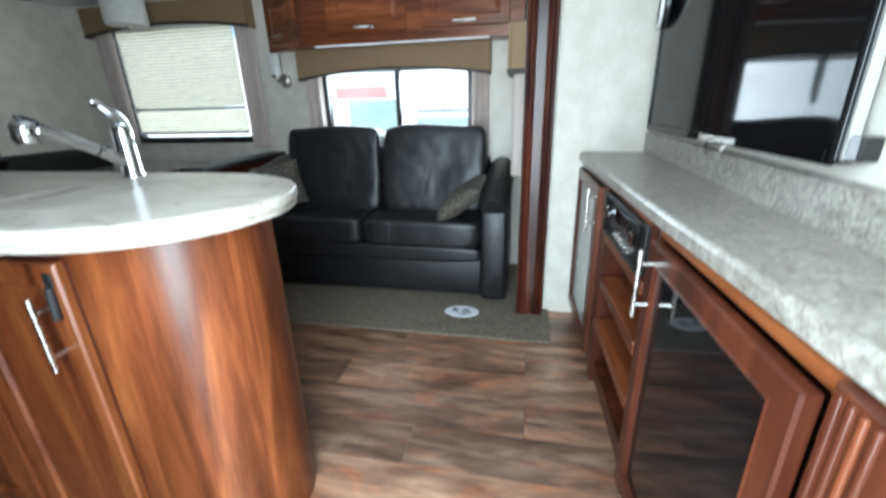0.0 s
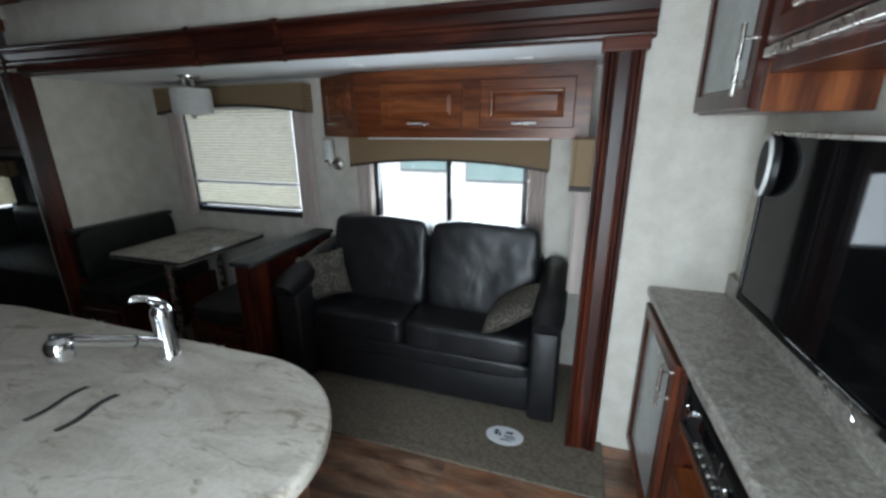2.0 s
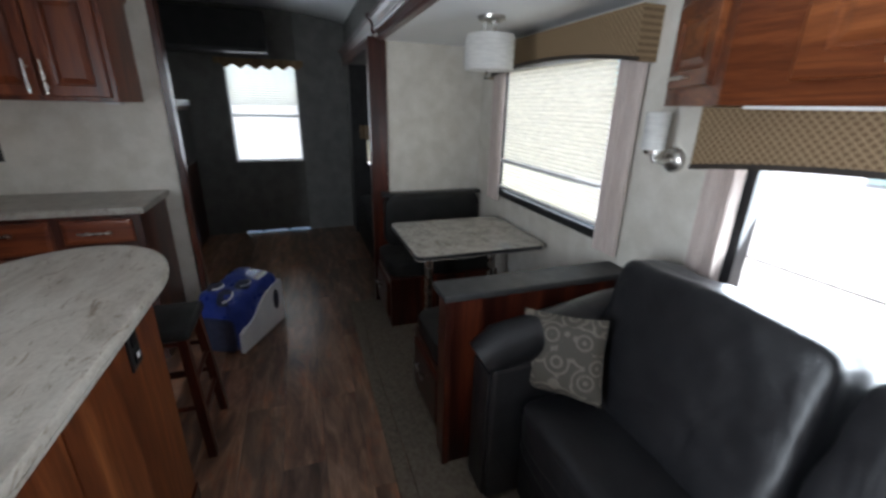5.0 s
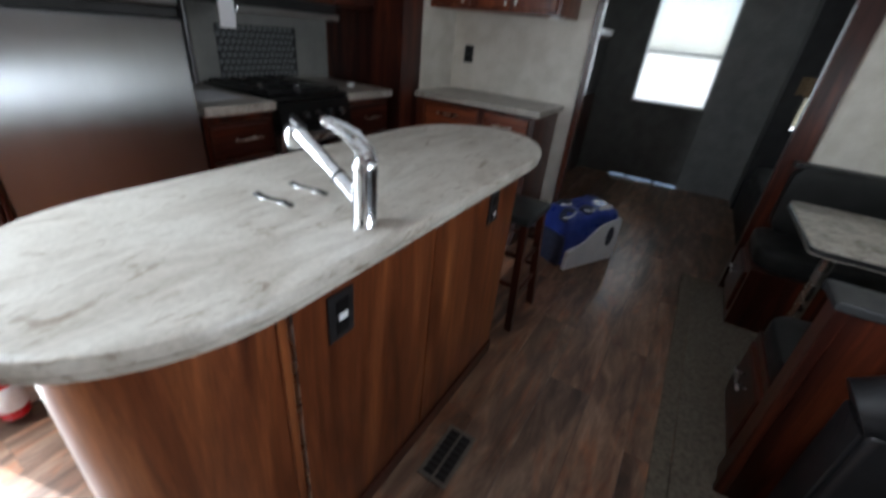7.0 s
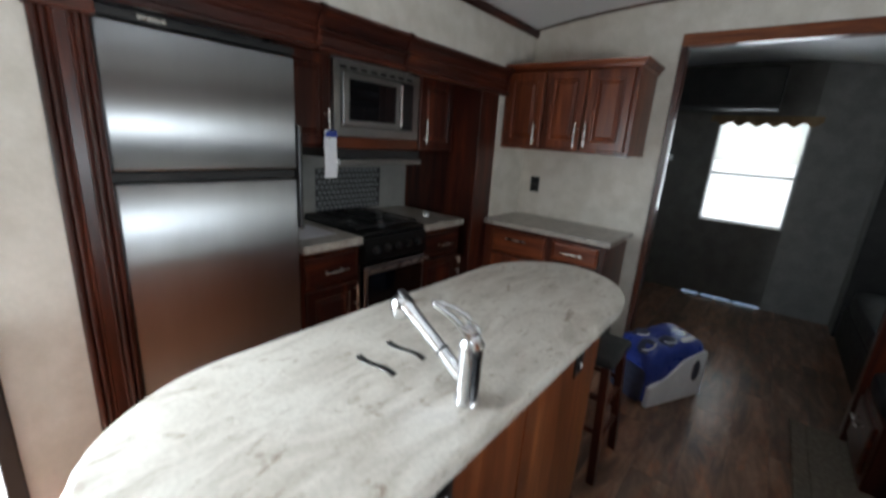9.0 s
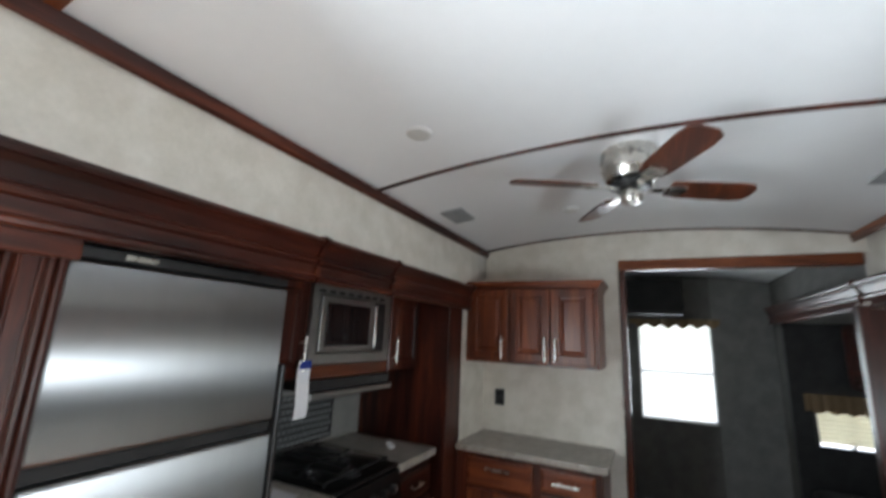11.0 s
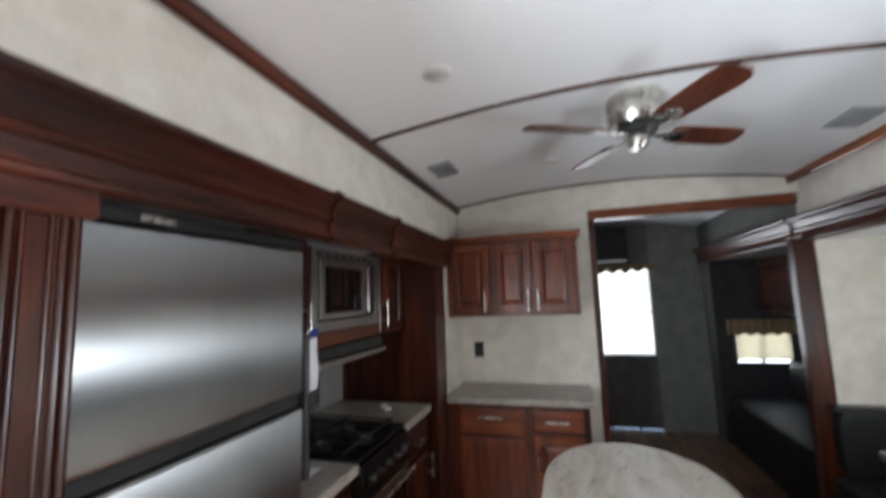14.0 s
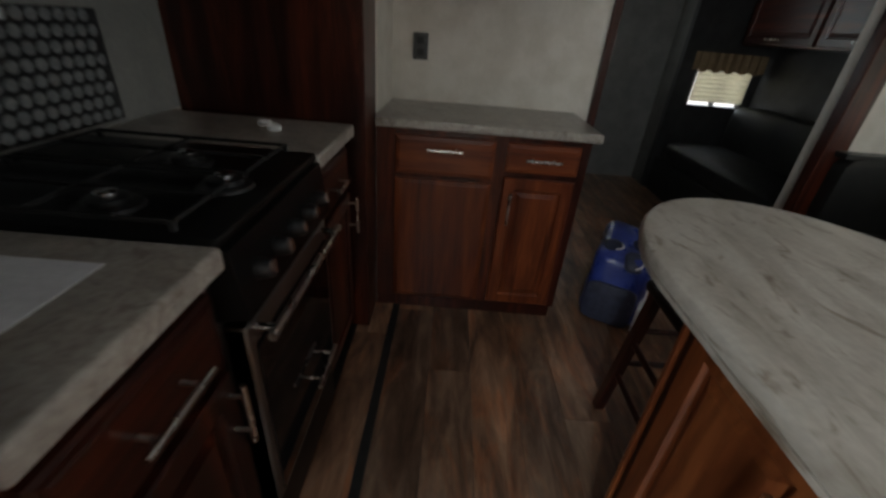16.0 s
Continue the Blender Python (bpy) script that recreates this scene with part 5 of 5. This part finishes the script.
# wall sconce
sn = thing("wall_sconce", (-1.15, BACK, 1.28), "nickel wall sconce with a white cylinder shade", "wall lamp")
part("backplate", lathe((-1.15, BACK, 1.305), [(0.046, 0), (0.046, 0.010), (0.038, 0.022), (0.016, 0.030)], (0, -1, 0)), nickel, sn, smooth=True)
part("arm", tube([(-1.15, BACK - 0.02, 1.305), (-1.152, 4.27, 1.298), (-1.155, 4.235, 1.304), (-1.155, 4.22, 1.325)], 0.010), nickel, sn, smooth=True)
part("cup", lathe((-1.155, 4.22, 1.322), [(0.014, 0), (0.028, 0.006), (0.030, 0.018)]), nickel, sn, smooth=True)
part("shade", lathe((-1.155, 4.22, 1.34), [(0.034, 0), (0.039, 0.004), (0.040, 0.125), (0.036, 0.13)]), lamp_glass, sn, "white opal shade", True)

# pendant over the table
pd = thing("ceiling_lamp", (-1.94, 3.925, 1.60), "semi-flush lamp with a white drum shade and nickel fittings", "ceiling lamp")
part("canopy", lathe((-1.94, 3.925, SLIDE_TOP - 0.022), [(0.045, 0), (0.062, 0.008), (0.064, 0.022)]), nickel, pd, smooth=True)
for a in range(3):
    x, y = -1.94 + 0.03 * math.cos(a * 2.09), 3.925 + 0.03 * math.sin(a * 2.09)
    part("rod", rod((x, y, 1.79), (x, y, SLIDE_TOP - 0.02), 0.006, seg=10), nickel, pd)
part("shade", lathe((-1.945, 3.925, 1.635), [(0.06, 0), (0.112, 0.004), (0.118, 0.018), (0.118, 0.145), (0.112, 0.157), (0.05, 0.16)], seg=36), lamp_glass, pd, "white drum shade", True)
part("finial", lathe((-1.945, 3.925, 1.605), [(0.004, 0), (0.014, 0.006), (0.010, 0.016), (0.02, 0.024), (0.02, 0.03)], seg=14), nickel, pd, smooth=True)

# ---- television wall ----
TX = 0.885
# fronts take the darkened cherry copy in place of shade
bc = thing("media_cabinet", (1.0, 2.75, 0), "cherry media cabinet with glass doors and open shelves", "cabinet")
part("end_panel", box(TX, E - 0.002, 1.83, 1.85, 0.0, 0.845, 0.003), shaded_cherry, bc, "cherry end panel")
part("corner_post", moulding([(TX - 0.012, 1.845), (TX - 0.012, 1.93), (TX, 1.94), (TX + 0.03, 1.94), (TX + 0.03, 1.845)], "z", 0.0, 0.845), shaded_cherry, bc)
for k in range(4):
    part("flute", rod((TX - 0.012, 1.872 + 0.016 * k, 0.0), (TX - 0.012, 1.872 + 0.016 * k, 0.84), 0.005, seg=10), shaded_cherry, bc, smooth=True)
for y0, y1 in ((2.50, 2.56), (3.04, 3.10)):
    part("stile", box(TX - 0.002, TX + 0.03, y0, y1, 0.0, 0.845, 0.002), shaded_cherry, bc)
part("top_rail", box(TX, TX + 0.03, 1.94, 3.632, 0.825, 0.845), cherry_y, bc)
part("plinth", box(TX + 0.02, TX + 0.035, 1.85, 3.632, 0.0, 0.08), dark_z, bc)
part("bottom_board", box(TX + 0.01, E - 0.002, 1.85, 3.632, 0.08, 0.10), dark_z, bc)
for y in (2.53, 3.07):
    part("partition", box(TX + 0.03, E - 0.002, y - 0.008, y + 0.008, 0.10, 0.845), dark_z, bc)
part("back_board", box(E - 0.012, E - 0.003, 1.85, 3.632, 0.10, 0.845), dark_z, bc)
for z in (0.285, 0.47, 0.655):
    part("shelf", box(TX + 0.004, E - 0.014, 2.562, 3.038, z, z + 0.018, 0.002), cherry_y, bc)
    part("shelf_lip", box(TX - 0.006, TX + 0.004, 2.562, 3.038, z - 0.02, z + 0.022, 0.003), cherry_y, bc)
for y0, y1, m, lab in ((1.95, 2.49, black_glass, "dark glass pane"), (3.11, 3.622, frosted, "frosted glass pane")):
    d = part("door", raised((TX - 0.002, y1, 0.095), "-x", y1 - y0, 0.72, 0.022, 0.055, True), shaded_cherry, bc, "framed glass door")
    part("pane", box(TX - 0.012, TX - 0.008, y0 + 0.05, y1 - 0.05, 0.145, 0.765), m, d, lab)
    pull(d, (TX - 0.024, y1 - 0.045 if y0 < 2 else y0 + 0.03, 0.72), (0, 0, 1), "-x", 0.17)
bc.location.x -= 0.028
bc.rotation_euler.z = radians(2.1)
mt = thing("media_worktop", (1.0, 2.7, 0.848), "grey-brown speckled laminate counter with a low upstand", "countertop")
edge = [(E - 0.002, 3.633), (0.80, 3.633), (0.828, 2.92), (0.855, 2.4), (0.885, 2.0), (0.892, 1.90)]
edge += [(0.972 - 0.08 * math.cos(radians(a)), 1.88 - 0.08 * math.sin(radians(a))) for a in range(0, 91, 15)] + [(E - 0.002, 1.80)]


def inset(pts, d):
    c = Vector((0.98, 2.7))
    return [Vector((a + (d if a < 1.0 else 0), b + (d if b < 1.95 else 0))) for a, b in pts]


part("slab", loft([[Vector((a, b, z)) for a, b in inset(edge, d)] for d, z in ((0.004, 0.848), (0.0, 0.852), (0.0, 0.878), (0.003, 0.884), (0.009, 0.888))]), granite, mt)
part("upstand", box(E - 0.022, E - 0.002, 1.80, 3.633, 0.886, 0.978, 0.003), granite, mt)
part("upstand_trim", box(E - 0.010, E - 0.002, 1.80, 3.633, 0.979, 0.983), granite, mt)

cr = thing("car_stereo", (0.92, 2.80, 0.675), "black stereo unit with silver knobs set in the cabinet", "stereo")
part("case", box(TX - 0.004, E - 0.03, 2.59, 3.01, 0.676, 0.82, 0.004), black_plastic, cr)
part("bezel", loft([[Vector((x, y, z)) for y, z in ((2.585 + s, 0.676 + s), (3.015 - s, 0.676 + s), (3.015 - s, 0.823 - s), (2.585 + s, 0.823 - s))] for s, x in ((0, TX - 0.004), (0, TX - 0.014), (0.012, TX - 0.018), (0.018, TX - 0.008))], close=False), black_enamel, cr)
part("display", box(TX - 0.012, TX - 0.004, 2.72, 2.88, 0.755, 0.795, 0.002), black_glass, cr)
for y, r in ((2.65, 0.02), (2.95, 0.02)):
    part("knob", lathe((TX - 0.006, y, 0.765), [(r, 0), (r, 0.016), (r * 0.8, 0.02)], (-1, 0, 0), 18), chrome, cr, "silver knob", True)
for k in range(6):
    part("button", box(TX - 0.014, TX - 0.004, 2.70 + 0.034 * k, 2.718 + 0.034 * k, 0.702, 0.711, 0.002), nickel, cr)

cr.location.x -= 0.030
cr.rotation_euler.z = radians(2.1)

tv = thing("television", (1.034, 2.80, 1.0), "large flat black television with a slim dark bezel on the wall", "television")
part("case", box(1.032, 1.066, 2.317, 3.263, 1.014, 1.543, 0.006), screen_black, tv)
part("back_box", box(1.060, 1.088, 2.48, 3.10, 1.06, 1.40, 0.010), black_plastic, tv)
part("foot_bracket", box(1.05, 1.085, 2.296, 2.320, 1.02, 1.06, 0.004), black_plastic, tv)
part("screen", box(1.0265, 1.032, 2.329, 3.251, 1.036, 1.531, 0.001), screen_black, tv, "glossy black screen")
for y0, y1, z0, z1 in ((2.313, 2.329, 1.012, 1.545), (3.253, 3.265, 1.012, 1.545), (2.329, 3.253, 1.012, 1.036)):
    part("bezel", box(1.021, 1.032, y0, y1, z0, z1, 0.003), screen_black, tv)
part("top_bezel", box(1.021, 1.032, 2.329, 3.253, 1.531, 1.545, 0.003), nickel, tv, "bright metal upper edge")
# chrome strip added to imitate sky reflected in the glossy black side
part("edge_strip", box(1.036, 1.058, 2.311, 2.316, 1.02, 1.54, 0.002), chrome, tv, "added chrome strip for the sky's reflection on the side")
# plain pale strip, without print
part("label_strip", box(1.018, 1.0205, 2.62, 2.80, 1.016, 1.031), nickel, tv, "pale strip on the lower bezel")
part("wall_bracket", box(1.088, E - 0.012, 2.62, 2.92, 1.12, 1.36, 0.004), black_plastic, tv)
for y, m in ((2.80, black_plastic), (2.71, nickel)):
    part("cable_end", tube([(1.05, y, 1.016), (1.042, y + 0.008, 0.996), (1.046, y + 0.004, 0.974)], 0.005), m, tv)
tv.rotation_euler.z = radians(3.2)

sp = thing("wall_speaker", (1.0, 3.24, 1.36), "round black wall speaker with a white rim", "speaker")
aim = (-1, 0.20, 0)
part("drum", lathe((1.012, 3.239, 1.446), [(0.080, 0), (0.088, 0.005), (0.088, 0.018), (0.084, 0.022)], aim, 36), black_plastic, sp, smooth=True)
part("rim", lathe((0.992, 3.243, 1.446), [(0.084, 0), (0.091, 0.004), (0.089, 0.012), (0.072, 0.010)], aim, 36), white_plastic, sp, "white rim", True)
part("grille", lathe((0.991, 3.2432, 1.446), [(0.074, 0), (0.072, 0.011), (0.02, 0.013)], aim), rubber, sp, "black grille", True)
part("arm", tube([(1.01, 3.29, 1.446), (1.05, 3.31, 1.446), (E - 0.001, 3.315, 1.446)], 0.012), black_plastic, sp)

tc = thing("media_wall_cabinet", (1.0, 3.3, 1.594), "dark cherry wall cabinet with a frosted glass door", "cabinet", "cabinets over the television")
part("body", box(TX - 0.006, E - 0.002, 3.05, 3.632, 1.594, 2.22, 0.002), dark_z, tc)
d = part("door", raised((TX - 0.006, 3.622, 1.602), "-x", 0.56, 0.60, 0.022, 0.06, True), dark_z, tc)
part("pane", box(TX - 0.020, TX - 0.016, 3.12, 3.565, 1.66, 2.15), frosted, d, "frosted glass pane")
pull(d, (TX - 0.026, 3.095, 1.72), (0, 0, 1), "-x", 0.17)
part("side_panel", box(TX - 0.005, E - 0.004, 3.042, 3.05, 1.594, 2.22), cherry_z, tc, "reddish side panel")
tc = thing("media_wall_cabinet", (1.0, 2.4, 1.68), "dark cherry wall cabinets with flap doors and a bright lower trim", "cabinet", "cabinets over the television")
part("body", box(TX - 0.004, E - 0.002, 1.83, 3.04, 1.682, 2.22, 0.002), dark_z, tc)
for y1 in (3.035, 2.43):
    d = part("door", raised((TX - 0.004, y1, 1.745), "-x", 0.59, 0.45), dark_z, tc)
    pull(d, (TX - 0.024, y1 - 0.285, 1.785), (0, 1, 0), "-x", 0.15)
part("light_strip", box(TX - 0.026, TX - 0.004, 1.84, 3.035, 1.715, 1.738, 0.003), nickel, tc, "bright metal lower trim")

# ---- ceiling fixtures ----
fan = thing("ceiling_fan", (-1.59, 2.43, 2.15), "four-blade ceiling fan in brushed nickel with reddish wood blades", "ceiling fan")
zc = ceiling_z(2.43)
part("motor", lathe((-1.59, 2.43, zc - 0.135), [(0.06, 0), (0.095, 0.008), (0.105, 0.03), (0.112, 0.05), (0.112, 0.12), (0.106, 0.137)], seg=36), nickel, fan, smooth=True)
part("band", lathe((-1.59, 2.43, zc - 0.165), [(0.07, 0), (0.078, 0.006), (0.078, 0.028), (0.06, 0.034)]), black_plastic, fan)
part("hub", lathe((-1.59, 2.43, zc - 0.225), [(0.012, 0), (0.034, 0.004), (0.042, 0.02), (0.042, 0.05), (0.03, 0.064)]), nickel, fan, smooth=True)
for k in range(4):
    a = radians(27 + 90 * k)
    m = pose(-1.59, 2.43, zc - 0.155, 0, 0, math.degrees(a)) @ pose(0, 0, 0, -13, 0, 0)
    outline = [(0.15, -0.045), (0.20, -0.055), (0.42, -0.060), (0.47, -0.053), (0.49, -0.028), (0.49, 0.028), (0.47, 0.053), (0.42, 0.060), (0.20, 0.055), (0.15, 0.045)]
    bm = loft([[m @ Vector((x, y, z)) for x, y in outline] for z in (-0.004, 0.003)])
    # shade on the blade's underside is put into its colour
    b = part("blade", bm, shaded_x, fan, "reddish wood blade")
    bm = loft([[m @ Vector((x, y, z)) for x, y in ((0.06, -0.012), (0.13, -0.018), (0.17, -0.035), (0.215, -0.03), (0.215, 0.03), (0.17, 0.035), (0.13, 0.018), (0.06, 0.012))] for z in (-0.011, -0.005)])
    br = part("blade_iron", bm, nickel, b, "nickel blade iron")


def puck(x, y, r, label, name="ceiling_light", z=None):
    z = z or ceiling_z(y)
    t = thing(name, (x, y, z - 0.02), label, "ceiling light", "small round ceiling lights")
    part("ring", lathe((x, y, z - 0.008), [(r * 0.9, 0), (r, 0.003), (r, 0.012)]), white_plastic, t, smooth=True)
    part("lens", lathe((x, y, z - 0.012), [(r * 0.4, 0), (r * 0.8, 0.003), (r * 0.88, 0.008)]), lamp_glass, t, "opal lens", True)


for x, y in ((-1.07, 1.73), (-1.07, 3.15), (-2.28, 2.08), (-2.28, 2.76)):
    puck(x, y, 0.05, "small round white ceiling light, switched off")
for x, y in ((-0.72, 3.88), (0.17, 3.95)):
    puck(x, y, 0.048, "small round white light in the slide-out ceiling, switched off", z=SLIDE_TOP)
z = ceiling_z(1.80)
t = thing("dome_light", (0.06, 1.80, z - 0.06), "white oval dome light with a clear rim, switched off", "ceiling light")
part("rim", lathe((0.06, 1.80, z - 0.02), [(0.105, 0), (0.112, 0.006), (0.112, 0.024)], seg=32), white_plastic, t, smooth=True)
part("dome", lathe((0.06, 1.80, z - 0.065), [(0.02, 0), (0.06, 0.01), (0.088, 0.03), (0.094, 0.048)], seg=32), lamp_glass, t, "opal dome", True)
for y in (1.476, 3.387):
    z = ceiling_z(y)
    sl = (ceiling_z(y + 0.05) - ceiling_z(y - 0.05)) / 0.1
    t = thing("ceiling_vent", (-1.994, y, z - 0.012), "grey slatted ceiling air vent", "vent", "ceiling vents")
    m = Matrix.Translation((-1.994, y, z - 0.002)) @ pose(0, 0, 0, math.degrees(math.atan(sl)), 0, 0)
    for x0, x1, y0, y1 in ((-0.11, -0.095, -0.065, 0.065), (0.095, 0.11, -0.065, 0.065), (-0.095, 0.095, -0.065, -0.052), (-0.095, 0.095, 0.052, 0.065)):
        bm = box(x0, x1, y0, y1, -0.012, 0.0, 0.002)
        bmesh.ops.transform(bm, matrix=m, verts=bm.verts)
        part("frame", bm, grey_plastic, t)
    for k in range(8):
        bm = box(-0.095, 0.095, -0.049 + 0.013 * k, -0.041 + 0.013 * k, -0.009, -0.003)
        bmesh.ops.transform(bm, matrix=m, verts=bm.verts)
        part("slat", bm, grey_plastic, t)

# ---- rear room ----
lf = thing("bunk_front", (-4.9, 1.95, 1.9), "dark olive panel high in the rear room", "bunk")
part("panel", box(R + 0.01, -4.78, S + 0.01, 2.80, 1.93, 2.30, 0.01), bench_vinyl, lf)
part("edge_rail", box(-4.778, -4.766, S + 0.01, 2.80, 1.935, 1.965, 0.003), dark_laminate, lf, "dark lower edge rail")
ds = thing("dresser", (-3.6, 1.6, 0), "dark drawer chest in the dim rear room", "dresser")
part("body", box(-4.2, -3.08, S + 0.005, 1.93, 0.0, 0.88, 0.004), dark_z, ds)
part("top", box(-4.22, -3.06, S + 0.003, 1.95, 0.88, 0.91, 0.006), dark_x, ds)
for k in range(3):
    d = part("drawer", slab((-3.10, 1.93, 0.10 + 0.26 * k), "+y", 1.08, 0.24), dark_x, ds)
    pull(d, (-3.64, 1.95, 0.24 + 0.26 * k), (1, 0, 0), "+y", 0.15)
bd = thing("rear_sofa", (-4.0, 3.95, 0), "dark vinyl sofa in the dim rear slide-out", "sofa")
part("base", box(-4.77, -3.12, 3.62, 4.30, 0.0, 0.32, 0.01), bench_vinyl, bd)
part("seat_cushion", rounded((-3.94, 3.95, 0.40), (0.82, 0.34, 0.09), 7, 8), bench_vinyl, bd, "", True)
part("back_cushion", rounded((-3.94, 4.23, 0.64), (0.82, 0.09, 0.22), 6, 8), bench_vinyl, bd, "", True)
rc = thing("rear_wall_cabinet", (-3.9, 4.15, 1.32), "dark cherry overhead cabinet in the rear slide-out", "cabinet")
part("body", box(-4.70, -3.12, 4.0, 4.32, 1.32, 1.86, 0.006), dark_x, rc)
for x in (-4.68, -3.89):
    d = part("door", raised((x, 4.0, 1.335), "-y", 0.76, 0.51), dark_x, rc)
    pull(d, (x + 0.38, 3.978, 1.37), (1, 0, 0), "-y", 0.15)
mc = thing("mirror_cabinet", (-4.8, 1.65, 0), "dark mirrored cabinet with a pale top in the rear room", "cabinet")
part("body", box(R + 0.01, -4.36, S + 0.005, 1.96, 0.0, 1.42, 0.004), dark_z, mc)
part("top", box(R + 0.01, -4.33, S + 0.003, 1.99, 1.42, 1.48, 0.006), white_plastic, mc, "pale top")
part("mirror", box(R + 0.06, -4.42, 1.961, 1.968, 0.86, 1.38, 0.002), chrome, mc, "mirrored front")

# ---- floor planks, laid along the room ----
plank_mesh = {}


def plank_of(length):
    """The shared mesh of a plank of this length."""
    if length not in plank_mesh:
        ob = part("plank", box(0, length - 0.0016, 0, 0.1764, 0.0, 0.004), plank_mat, floor)
        plank_mesh[length] = ob.data
        bpy.data.objects.remove(ob)
    return plank_mesh[length]


rnd = random.Random(7)
for j in range(18):
    y = 1.24 + 0.178 * j
    x0, x1 = (-5.40, 1.18) if y < 3.6 else (-4.85, 0.62)
    x, length = x0, rnd.choice((0.3, 0.5, 0.7, 0.9, 1.1))
    while x < x1 - 0.01:
        length = round(min(length, x1 - x), 2)
        if x1 - x - length < 0.15:
            length = round(x1 - x, 2)
        o = new("plank", plank_of(length))
        o.parent = floor
        o.location = (x, y, -0.004)
        x += length
        length = 1.22
